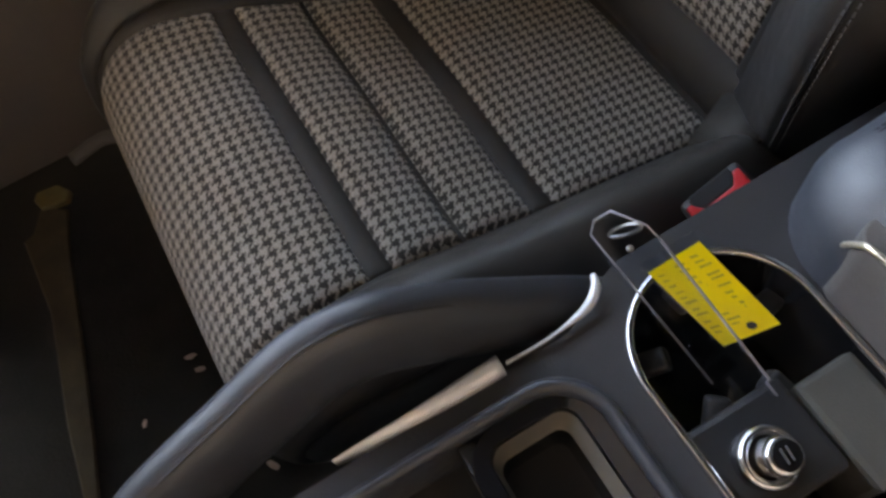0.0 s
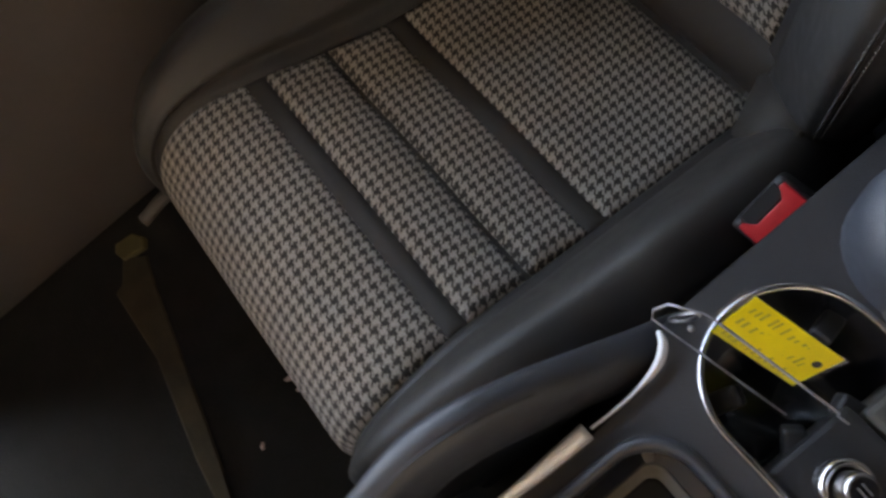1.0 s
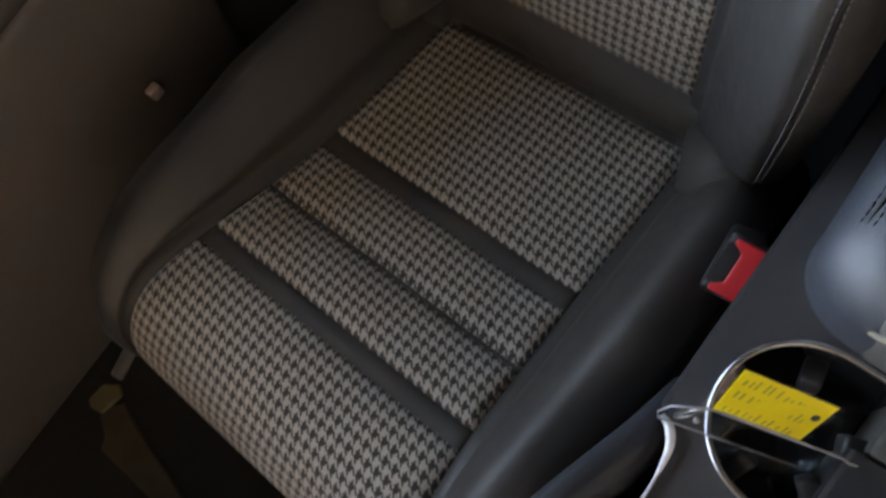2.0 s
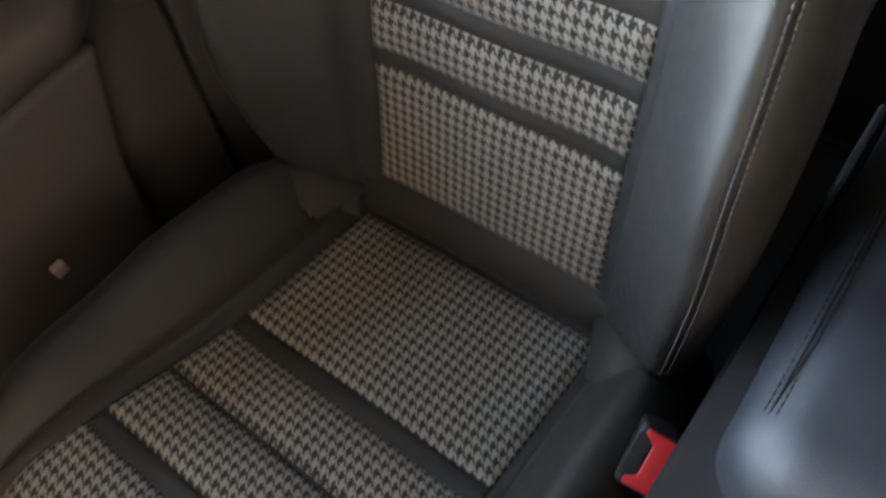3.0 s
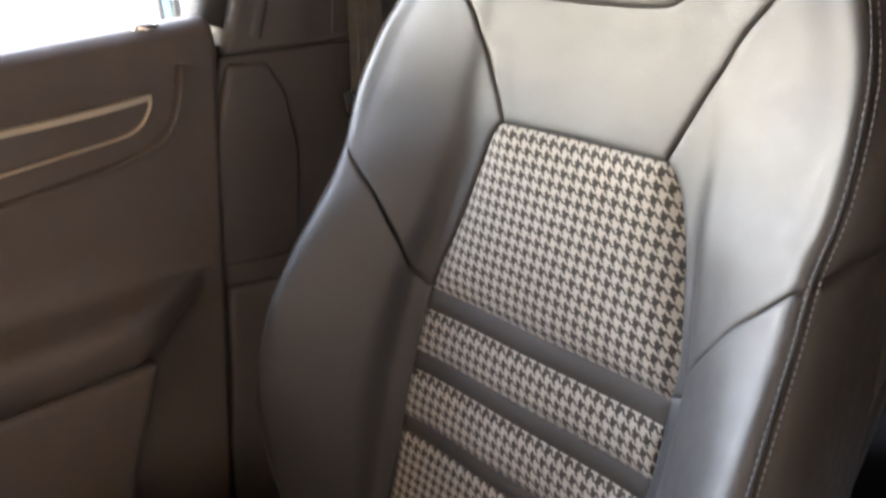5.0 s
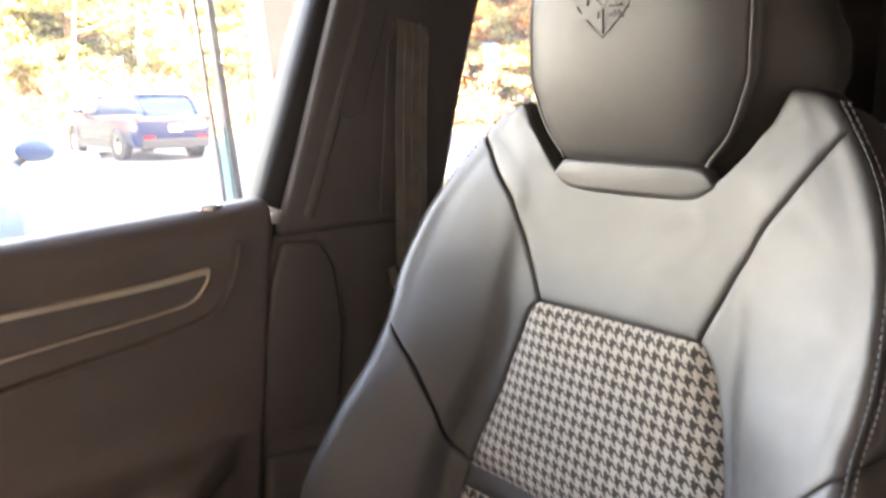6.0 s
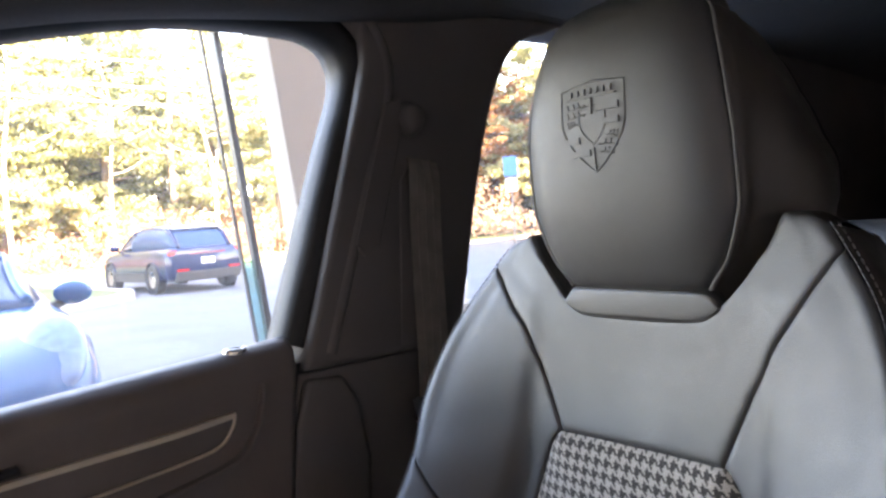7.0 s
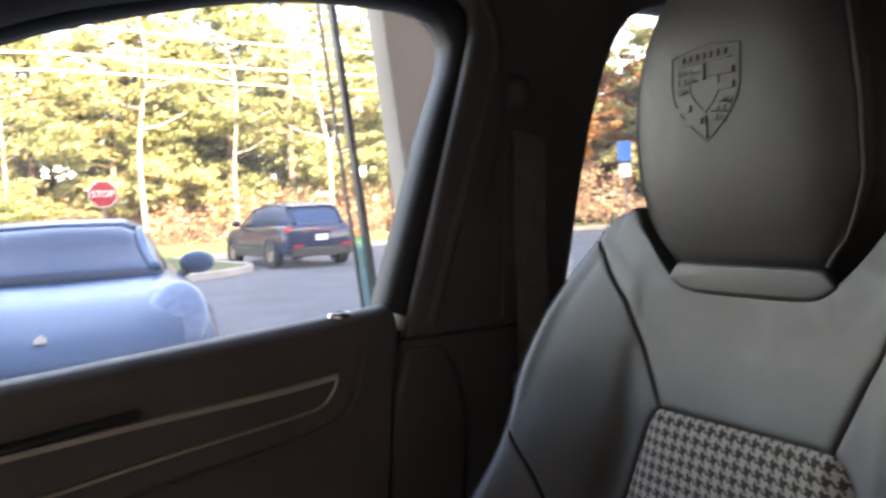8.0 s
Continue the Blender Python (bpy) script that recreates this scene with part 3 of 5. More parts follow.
# head restraint, one with the back
HEAD_TAB = [  # height, front, half width to the piping, its set-back, flare of the flank, depth
    (1.245, .647, .060, .004, .046, .105), (1.264, .643, .067, .006, .046, .106), (1.283, .637, .083, .010, .040, .108), (1.303, .631, .0915, .013, .036, .110), (1.332, .625, .0985, .016, .030, .110),
    (1.366, .621, .0985, .018, .022, .106), (1.410, .620, .0945, .019, .014, .100), (1.456, .626, .0855, .020, .008, .090), (1.488, .641, .0760, .020, .002, .072), (1.503, .682, .0640, .018, -.004, .044)]
HEAD = Loft([(y, z) for z, y, *_ in HEAD_TAB],
            [[(0, 0), (w * .66, -.22 * e), (w, -e), (w + .006, -e - .014), (w + k, -e - .5 * (d - e)), (w + .9 * k, -d)] for z, y, w, e, k, d in HEAD_TAB])
hz = HEAD.v_at_z
HV0, HV1 = hz(1.263), HEAD.arc[-1]
on_seat(patch("headrest_face", HEAD, strip(HV0, HV1, -2, 2), 60, 60, LEATHER, seat, .0025, .004, .0025, label="smooth black leather headrest with embossed shield"))
for q in (-1, 1):
    on_seat(patch("headrest_side", HEAD, strip(0, HV1, q * 2, q * 5), 24, 50, LEATHER_WARM, seat, .003, .010, .002))
    on_seat(seam_tube("piping", HEAD, lambda t: q * 2.0 + 0 * t, lambda t: HV0 + (HV1 - HV0) * t, .0012, PIPING, seat, lift=.0015))
rows = []
for v in np.linspace(0, HV1, 24):
    l, r = HEAD(-5.0, v), HEAD(5.0, v)
    rows.append([l + (r - l) * u + np.array((0, .012 * math.sin(math.pi * u), 0)) for u in np.linspace(0, 1, 9)])
idx = np.arange(24 * 9).reshape(24, 9)
on_seat(mpart("headrest_shell", mesh_from("headrest_shell", np.array(rows).reshape(-1, 3), np.stack([idx[:-1, :-1], idx[1:, :-1], idx[1:, 1:], idx[:-1, 1:]], axis=-1).reshape(-1, 4), PLASTIC), seat, "black rear shell of the headrest"))


def pillow_bm(outline, front, deep, inset, segs=7):
    """A soft pad in the x-z plane: an outline drawn in towards its middle while it rises to the front."""
    bm = bmesh.new()
    cz = sum(p[1] for p in outline) / len(outline)
    half = max(p[0] for p in outline)
    rings = []
    for k in range(segs + 1):
        a = math.pi / 2 * k / segs
        d, y = inset * (1 - math.cos(a)), front + deep * (1 - math.sin(a))
        hz_ = (max(p[1] for p in outline) - min(p[1] for p in outline)) / 2
        rings.append([bm.verts.new((x * (1 - d / half), y, cz + (z - cz) * (1 - d / hz_))) for x, z in outline])
    for r, q in zip(rings, rings[1:]):
        for m in range(len(r)):
            bm.faces.new((r[m], r[(m + 1) % len(r)], q[(m + 1) % len(r)], q[m]))
    bm.faces.new(rings[-1])
    return bm


pad_half = smooth_line([(0, 1.2365), (.045, 1.2367), (.061, 1.2385), (.071, 1.2440), (.0775, 1.2505), (.0745, 1.2560), (.0705, 1.2610), (.065, 1.2645), (.052, 1.2655), (0, 1.2658)], 40)
pad_line = [(p[0], p[1]) for p in pad_half] + [(-p[0], p[1]) for p in pad_half[-2:0:-1]]
on_seat(part("headrest_pad", pillow_bm(pad_line, .6440, .010, .0060), LEATHER, seat, "small horizontal leather pad", True))


# embossed shield on the head restraint, as plain shapes


def on_face(x, z, lift=.0045):
    """A point on the head restraint's face at x and height z."""
    v = hz(z)
    w = np.interp(v, HEAD.arc, HEAD.sec[:, 1, 0])
    q = HEAD((x - .008) / w, v)
    return (float(q[0]), float(q[1]) - lift, float(q[2]))


def shield_x(u):
    return .0300 if u < .4 else .0300 * max(0, 1 - ((u - .4) / .6) ** 1.8)


SH_T, SH_B = 1.4275, 1.3585
rim = [(-.0300, SH_T - .002), (0, SH_T + .002), (.0300, SH_T - .002)] + [(shield_x(u), SH_T - u * (SH_T - SH_B)) for u in np.linspace(.15, 1, 10)] + [(-shield_x(u), SH_T - u * (SH_T - SH_B)) for u in np.linspace(1, .15, 10)[1:]]
face_rim = [on_face(x, z, .0026) for x, z in rim]
on_seat(part("embossed_rim", sweep_bm(face_rim, circle(.0010, 8, .0006), True, up=(0, -1, 0)), LEATHER, seat, "embossed shield outline", True))
crest_bars = [(-.0235, .0235, .845, .856), (.004, .0255, .68, .75), (.0135, .0255, .52, .59), (-.0255, -.0125, .34, .41), (-.0225, -.003, .19, .26), (-.0008, .0008, .03, .28), (-.0008, .0008, .66, .84)]
crest_bars += [(-.021 + .0062 * i_, -.0178 + .0062 * i_, .885, .945) for i_ in range(7)]
for x0, x1, z0, z1 in crest_bars:
    za, zb = SH_B + z0 * (SH_T - SH_B), SH_B + z1 * (SH_T - SH_B)
    bm = bmesh.new()
    cs = [bm.verts.new(on_face(x, z, l)) for l in (.0010, .0038) for x, z in ((x0, za), (x1, za), (x1, zb), (x0, zb))]
    for f in ((0, 1, 2, 3), (7, 6, 5, 4), (0, 4, 5, 1), (1, 5, 6, 2), (2, 6, 7, 3), (3, 7, 4, 0)):
        bm.faces.new([cs[i] for i in f])
    on_seat(part("embossed_bar", bm, LEATHER, seat))
for zc in (.76, .66, .56, .40, .31, .22):
    sx = -1 if zc > .5 else 1
    inner, outer_ = (.006 if zc > .64 or zc < .36 else .0135), (.023 if zc > .3 else .019)
    zz = SH_B + zc * (SH_T - SH_B)
    on_seat(part("embossed_antler", sweep_bm([on_face(sx * (inner + (outer_ - inner) * t), zz - .002 * t * t, .0022) for t in np.linspace(0, 1, 6)], circle(.0008, 5)), LEATHER_WARM, seat, smooth=True))
    for t in (.3, .6, .95):
        xx = sx * (inner + (outer_ - inner) * t)
        on_seat(part("embossed_antler", sweep_bm([on_face(xx, zz - .002 * t * t, .0025), on_face(xx + sx * .0012, zz + .0030, .0025)], circle(.0006, 5)), LEATHER, seat, smooth=True))
small = [(x * .42, z * .42 + .58 * (SH_T + SH_B) / 2 + .002) for x, z in rim]
on_seat(part("embossed_rim", sweep_bm([on_face(x, z, .0025) for x, z in small], circle(.0010, 6, .0005), True, up=(0, -1, 0)), LEATHER, seat, smooth=True))

# lever and loose ends under the nose, side flaps at the bight
on_seat(part("seat_lever", sweep_bm(smooth_line([(-.20, .075, .555), (-.245, .03, .552), (-.283, -.012, .550), (-.281, -.06, .545)], 20), circle(.010, 8, .006)), PILLAR, seat, "grey adjusting lever", True))
for q in (-1, 1):
    flap = [(q * .137, .502, .688), (q * .205, .502, .735), (q * .217, .430, .735), (q * .163, .440, .690)]
    bm = bmesh.new()
    low = [bm.verts.new(p) for p in flap]
    top = [bm.verts.new((p[0], p[1] - .004, p[2] + .012)) for p in flap]
    bm.faces.new(low), bm.faces.new(top)
    for i in range(4):
        bm.faces.new((low[i], low[(i + 1) % 4], top[(i + 1) % 4], top[i]))
    bmesh.ops.recalc_face_normals(bm, faces=bm.faces)
    bmesh.ops.bevel(bm, geom=bm.edges[:], offset=.004, segments=2, affect="EDGES")
    on_seat(part("side_flap", bm, BAND, seat, "plain leather flap over the hinge", True))

# ---- cabin: door, pillar, roof, floor ----
AXIS = 0.39                                    # the car's centre line


def sill_z(y):
    return 1.197 + 0.075 * (y - 0.50)


def door_profile(y):
    """The inner face of the door at y, from the glass over the sill and down to the arm ledge, which tapers off at the rear: (x, z)."""
    z = sill_z(y)
    f = min(1, max(0, (.548 - y) / .15))
    f = f * f * (3 - 2 * f)

    def lip(x, dz):
        return (-.428 + (x + .428) * f, .930 - dz * (.30 + .70 * f))
    return [(-.478, z - .004), (-.462, z + .002), (-.440, z), (-.428, z - .010), (-.424, z - .03), (-.428, z - .055), (-.430, z - .09), (-.4285, z - .14), (-.4275, z - .19), (-.4275, .960),
            lip(-.424, -.008), lip(-.410, .001), lip(-.388, .004), lip(-.373, .010), lip(-.368, .022), lip(-.370, .045), lip(-.380, .066), lip(-.402, .082), lip(-.420, .095), (-.426, .79), (-.427, .62), (-.424, .50),
            (-.430, .41), (-.52, .41), (-.53, z - .40), (-.50, z - .02)]


DOOR_Y0, DOOR_Y1 = -.62, .556


def door_panel(name, parent):
    ys = np.concatenate([np.linspace(DOOR_Y0, .36, 24), np.linspace(.37, DOOR_Y1, 30)])
    bm = bmesh.new()
    rings = [[bm.verts.new((x, y - 0.10 * max(0, sill_z(y) - .05 - z) * min(1, max(0, (y - .40) / .13)), z)) for x, z in door_profile(y)] for y in ys]
    for r, q in zip(rings, rings[1:]):
        for j in range(len(r)):
            bm.faces.new((r[j], r[(j + 1) % len(r)], q[(j + 1) % len(r)], q[j]))
    bm.faces.new(rings[0][::-1]), bm.faces.new(rings[-1])
    return part(name, bm, SOFT, parent, "dark soft-touch door panel", True)


WIN = [(.556, sill_z(.556) - .006), (.592, 1.295), (.637, 1.42), (.668, 1.500), (.668, 1.540), (.645, 1.565), (.590, 1.574), (.446, 1.570), (.285, 1.538), (.17, 1.503), (.0, 1.43), (-.25, 1.287), (-.42, 1.165), (-.44, 1.128)]
win_line = [Vector((0, *p)) for p in smooth_line(WIN, 70)]


def win_curve(x, grow):
    """The window's outline at x, moved outwards by grow."""
    c = Vector((0, .2, 1.35))
    out = []
    for i, p in enumerate(win_line):
        a, b = win_line[max(i - 1, 0)], win_line[min(i + 1, len(win_line) - 1)]
        t = (b - a).normalized()
        nrm = Vector((0, t.z, -t.y))
        if nrm.dot(p - c) < 0:
            nrm = -nrm
        out.append((x, p.y + nrm.y * grow, p.z + nrm.z * grow))
    return out


def ribbon_bm(sections):
    """Faces between successive outlines of equal length."""
    bm = bmesh.new()
    rings = [[bm.verts.new(p) for p in s] for s in sections]
    for r, q in zip(rings, rings[1:]):
        for j in range(len(r) - 1):
            bm.faces.new((r[j], r[j + 1], q[j + 1], q[j]))
    return bm


door = thing("car_door", "closed dark passenger door with a chrome-edged pull and clear window", "car door", at=(-.45, 0, .5))
D_INV = Matrix.Translation((.45, 0, -.5))


def on_door(ob):
    ob.matrix_parent_inverse = D_INV
    return ob


on_door(door_panel("door_panel", door))
on_door(part("window_seal", ribbon_bm([win_curve(-.482, 0), win_curve(-.462, -.001), win_curve(-.452, .006), win_curve(-.446, .020), win_curve(-.446, .030), win_curve(-.460, .040), win_curve(-.50, .040), win_curve(-.50, 0), win_curve(-.482, 0)]), RUBBER, door, "black rubber window seal", True))
on_door(part("window_frame", ribbon_bm([win_curve(-.464, .028), win_curve(-.452, .031), win_curve(-.438, .041), win_curve(-.430, .051), win_curve(-.428, .058), win_curve(-.434, .066), win_curve(-.50, .066), win_curve(-.50, .028), win_curve(-.464, .028)]), PILLAR, door, "dark grey window surround", True))
glass_bm = bmesh.new()
gv = [glass_bm.verts.new((-.484 + .002 * (k == 1), p[1], p[2])) for k in (0,) for p in win_curve(0, .008)]
glass_bm.faces.new(gv)
gpane = on_door(part("glass", glass_bm, GLASS, door))
gpane.visible_shadow = False

# the pull: chrome outline round a dark grip, with its release lever
pull_top = smooth_line([(-.4265, .478, 1.131), (-.4265, .40, 1.123), (-.4265, .25, 1.114), (-.4265, .05, 1.098), (-.4265, -.12, 1.085)], 40)
pull_low = smooth_line([(-.4265, .478, 1.131), (-.4265, .474, 1.117), (-.4265, .458, 1.1), (-.4265, .42, 1.092), (-.4265, .30, 1.078), (-.4265, .15, 1.058), (-.4265, -.12, 1.03)], 50)
on_door(part("chrome_strip", sweep_bm([tuple(p) for p in pull_top], [(-.0038, -.003), (-.0038, .003), (0.0034, .0035), (.0034, -.0035)], up=(0, 0, 1)), DOORTRIM, door, "satin chrome strip", False))
on_door(part("chrome_outline", sweep_bm([tuple(p) for p in pull_low], circle(.0021, 6)), DOORTRIM, door, "thin chrome outline", True))
grip = [(p[1], p[2] - .004) for p in pull_top[2:]] + [(p[1], p[2] + .003) for p in pull_low[::-1][:-6]]
on_door(part("pull_insert", prism_bm(grip, "x", -.436, -.4272), SOFT, door, "dark soft grip insert"))
surround = smooth_line([(-.4270, .513, 1.160), (-.4270, .509, 1.135), (-.4270, .497, 1.103), (-.4270, .472, 1.079), (-.4270, .405, 1.064), (-.4270, .31, 1.051), (-.4270, .10, 1.022), (-.4275, -.12, .992)], 50)
on_door(part("pull_surround", sweep_bm([tuple(p) for p in surround], circle(.0030, 8, .011), up=(1, 0, 0)), SOFT, door, "soft raised surround of the pull", True))
on_door(part("release_lever", sweep_bm(smooth_line([(-.424, .262, 1.127), (-.418, .22, 1.124), (-.415, .15, 1.117), (-.42, .10, 1.112)], 20), circle(.011, 8, .005)), PLASTIC, door, "dark door release lever", True))
pocket = prism_bm([(.432, .842), (.385, .72), (.36, .60), (.35, .43), (-.52, .43), (-.52, .815), (.25, .845)], "x", -.432, -.402, .012, 3)
on_door(part("door_pocket", pocket, SOFT, door, "dark lower pocket of the door", True))
lock_at = Matrix.Translation((-.449, .494, sill_z(.494) + .001)) @ Matrix.Diagonal((.8, 1, 1, 1))
on_door(part("lock_button", turned(lathe_bm([(0, .0022), (.0085, .0022), (.0095, .001), (.0095, -.004)], 24), lock_at), PILLAR, door, "round flush lock button", True))
on_door(part("lock_ring", turned(lathe_bm([(.0098, -.003), (.0098, .002), (.0112, .0034), (.0132, .0030), (.0145, .0005), (.0145, -.003)], 24), lock_at), CHROME, door, "bright ring round the lock button", True))

# B-pillar
pillar = thing("trim_pillar", "dark grey centre pillar trim with seat belt slot", "pillar trim", kind="structure", at=(-.46, .7, .4))
P_INV = Matrix.Translation((.46, -.7, -.4))


def on_pillar(ob):
    ob.matrix_parent_inverse = P_INV
    return ob


up_pts = [(.569, 1.158), (.600, 1.25), (.645, 1.39), (.678, 1.49), (.690, 1.535), (.69, 1.62), (1.08, 1.62), (1.03, 1.601), (.990, 1.592), (.963, 1.577), (.940, 1.552), (.913, 1.505), (.885, 1.43), (.862, 1.35), (.838, 1.25), (.815, 1.158)]
on_pillar(part("upper_trim", prism_bm(up_pts, "x", -.51, -.432, .012, 3), PILLAR, pillar, smooth=True))
low_pts = [(.569, 1.157), (.552, 1.094), (.537, 1.031), (.528, .969), (.522, .90), (.52, .75), (.505, .60), (.50, .40), (.90, .40), (.88, .80), (.83, 1.05), (.82, 1.157)]
on_pillar(part("lower_trim", prism_bm(low_pts, "x", -.51, -.442, .004, 2), PILLAR, pillar, smooth=True))
cover = [(.573, 1.150), (.556, 1.094), (.541, 1.031), (.531, .969), (.525, .925), (.536, .913), (.582, .908), (.629, .902), (.646, .925), (.656, 1.036), (.645, 1.11), (.624, 1.146)]
on_pillar(part("lower_cover", prism_bm(cover, "x", -.450, -.4320, .009, 3), PILLAR, pillar, "raised soft cover of the lower pillar", True))
foot = [(.541, .886), (.60, .878), (.70, .862), (.89, .80), (.90, .41), (.50, .41), (.511, .67), (.526, .752)]
on_pillar(part("foot_cover", prism_bm(foot, "x", -.450, -.431, .009, 3), PILLAR, pillar, "rounded trim at the pillar's foot", True))
on_pillar(part("pillar_core", box_bm(-.515, -.446, .47, .93, .37, 1.17), PLASTIC, pillar))
guide = [(.653, 1.305), (.665, 1.29), (.69, 1.30), (.745, 1.47), (.738, 1.492), (.715, 1.485)]
on_pillar(part("height_guide", prism_bm(guide, "x", -.434, -.428, .004, 3), PILLAR, pillar))
on_pillar(part("belt_slot", prism_bm([(.712, 1.168), (.792, 1.168), (.797, 1.375), (.790, 1.402), (.742, 1.402), (.730, 1.385)], "x", -.436, -.4308, .002, 1), PILLAR, pillar))

belt = thing("seat_belt", "dark grey-brown webbing seat belt hanging from the pillar loop", "seat belt", at=(-.42, .75, 1.47))
B_INV = Matrix.Translation((.42, -.75, -1.47))
web = sweep_bm(smooth_line([(-.430, .768, 1.41), (-.422, .764, 1.385), (-.420, .758, 1.30), (-.412, .750, 1.17), (-.408, .744, 1.05), (-.405, .735, .90), (-.40, .71, .70), (-.40, .675, .56)], 50),
               [(-.025, -.0008), (-.012, -.0004), (0, -.0008), (.012, -.0004), (.025, -.0008), (.025, .0008), (.012, .0004), (0, .0008), (-.012, .0004), (-.025, .0008)], up=(1, 0, 0))
part("webbing", web, BELT, belt, smooth=False).matrix_parent_inverse = B_INV
for o in (-.013, 0, .013):
    part("webbing_rib", sweep_bm(smooth_line([(-.4290, .768 + o, 1.41), (-.4210, .764 + o, 1.385), (-.4190, .758 + o, 1.30), (-.4110, .750 + o, 1.17), (-.4070, .744 + o, 1.05)], 30), circle(.0012, 5)), BELT, belt, smooth=True).matrix_parent_inverse = B_INV
dome = lathe_bm([(0, .020), (.008, .0195), (.014, .016), (.0175, .010), (.0185, .003), (.021, 0), (.021, -.004)], 28)
loop = part("belt_loop", turned(dome, Matrix.Translation((-.432, .753, 1.464)) @ Matrix.Rotation(radians(90), 4, "Y") @ Matrix.Diagonal((1.15, 1, 1, 1))), PILLAR, belt, "rounded grey belt anchor cap", True)
loop.matrix_parent_inverse = B_INV
tongue = part("latch_tongue", turned(box_bm(-.005, .005, -.010, .010, -.016, .016, .004, 2), Matrix.Translation((-.398, .716, 1.088)) @ Matrix.Rotation(radians(-12), 4, "X")), PLASTIC, belt, "black latch tongue with steel blade", True)
tongue.matrix_parent_inverse = B_INV
part("tongue_blade", turned(box_bm(-.0012, .0012, -.006, .006, -.013, .013, .001, 1), Matrix.Translation((-.394, .706, 1.094)) @ Matrix.Rotation(radians(14), 4, "X")), STEEL, belt).matrix_parent_inverse = B_INV

# floor, roof, closing walls
floor = part("floor", box_bm(-.50, 1.28, -1.05, 2.3, .36, .405, .004, 1), CARPET, None)
tagged(floor, "black carpeted car floor", "car floor", kind="structure")
roof_bm = bmesh.new()
rx, ry = np.linspace(-.505, 2 * AXIS + .505, 30), np.linspace(-.05, 2.4, 24)
grid = [[roof_bm.verts.new((x, y, 1.645 - .040 * abs((x - AXIS) / .9) ** 6 - .12 * max(0, .35 - y) ** 1.5 - .08 * max(0, y - 1.5) ** 2)) for y in ry] for x in rx]
for i in range(len(rx) - 1):
    for j in range(len(ry) - 1):
        roof_bm.faces.new((grid[i][j], grid[i][j + 1], grid[i + 1][j + 1], grid[i + 1][j]))
ext = bmesh.ops.extrude_face_region(roof_bm, geom=roof_bm.faces[:])
for e in ext["geom"]:
    if isinstance(e, bmesh.types.BMVert):
        e.co.z += .05
tagged(part("ceiling", roof_bm, HEADLINER, None, smooth=True), "charcoal cloth headliner", "headliner", kind="structure")
# cant rail above the doors
for q in (0, 1):
    rail = [(-.445, 1.5, 1.650), (-.445, .98, 1.646), (-.432, .76, 1.622), (-.432, .45, 1.598), (-.432, .28, 1.57), (-.432, .16, 1.535), (-.435, -.02, 1.455), (-.44, -.27, 1.318), (-.45, -.50, 1.16), (-.46, -.75, .98)]
    if q:
        rail = [(2 * AXIS - x, y, z) for x, y, z in rail]
    tagged(part("trim_cant_rail", sweep_bm(smooth_line(rail, 50), lambda u: circle(.045 + .035 * min(1, max(0, (u - .62) / .2)), 12, .030)), HEADLINER, None, smooth=True), "charcoal cloth roof rail and front pillar trim", "roof trim", kind="structure")

strap = part("sill_anchor", box_bm(-.402, -.390, .236, .253, .657, .672, .003, 2), PINKISH, None, smooth=True)
tagged(strap, "small pale plastic seat belt anchor by the sill", "anchor")

# driver's side, rear and front, out of view, close the cabin and keep light out
ddoor = thing("car_door", "closed dark driver door with clear window", "car door", at=(2 * AXIS + .45, 0, .5))
dp = box_bm(2 * AXIS + .41, 2 * AXIS + .52, -.62, .56, .42, 1.19, .02, 2)
part("door_panel", dp, SOFT, ddoor).matrix_parent_inverse = Matrix.Translation((-(2 * AXIS + .45), 0, -.5))
tagged(part("wall_pillar_driver", prism_bm(low_pts, "x", 2 * AXIS + .42, 2 * AXIS + .51), PILLAR, None), "dark centre pillar trim by the driver", "pillar trim", kind="structure")
tagged(part("wall_pillar_driver_upper", prism_bm(up_pts, "x", 2 * AXIS + .432, 2 * AXIS + .51), PILLAR, None), "dark upper pillar trim by the driver", "pillar trim", kind="structure")
for q in (-1, 1):
    x0 = AXIS + q * (AXIS + .47)
    # on the driver's side it is raised over the window to block light
    tagged(part("wall_rear_door", box_bm(x0 - .04, x0 + .04, .86, 2.3, .40, 1.205 if q < 0 else 1.62, .015, 2), SOFT, None), "dark rear door panel", "car door", kind="structure")
    cp = [(1.62, 1.20), (1.72, 1.40), (1.60, 1.57), (1.45, 1.64), (2.4, 1.64), (2.4, 1.20)]
    tagged(part("wall_rear_pillar", prism_bm(cp, "x", x0 - .04, x0 + .04), PILLAR, None), "dark rear pillar trim", "pillar trim", kind="structure")
rear_pane = prism_bm([(.86, 1.19), (1.68, 1.19), (1.76, 1.40), (1.60, 1.60), (.90, 1.60)], "x", -.474, -.470)
rear_glass = tagged(part("window_rear", rear_pane, REAR_GLASS, None), "clear rear side window pane", "window", kind="structure")
rear_glass.visible_shadow = False
tagged(part("wall_back", box_bm(-.52, 2 * AXIS + .52, 2.25, 2.33, .38, 1.66), SOFT, None), "dark rear cabin wall", "cabin wall", kind="structure")
tagged(part("wall_front", box_bm(-.52, 2 * AXIS + .52, -1.10, -1.02, .38, 1.0), SOFT, None), "dark bulkhead under the windscreen", "cabin wall", kind="structure")
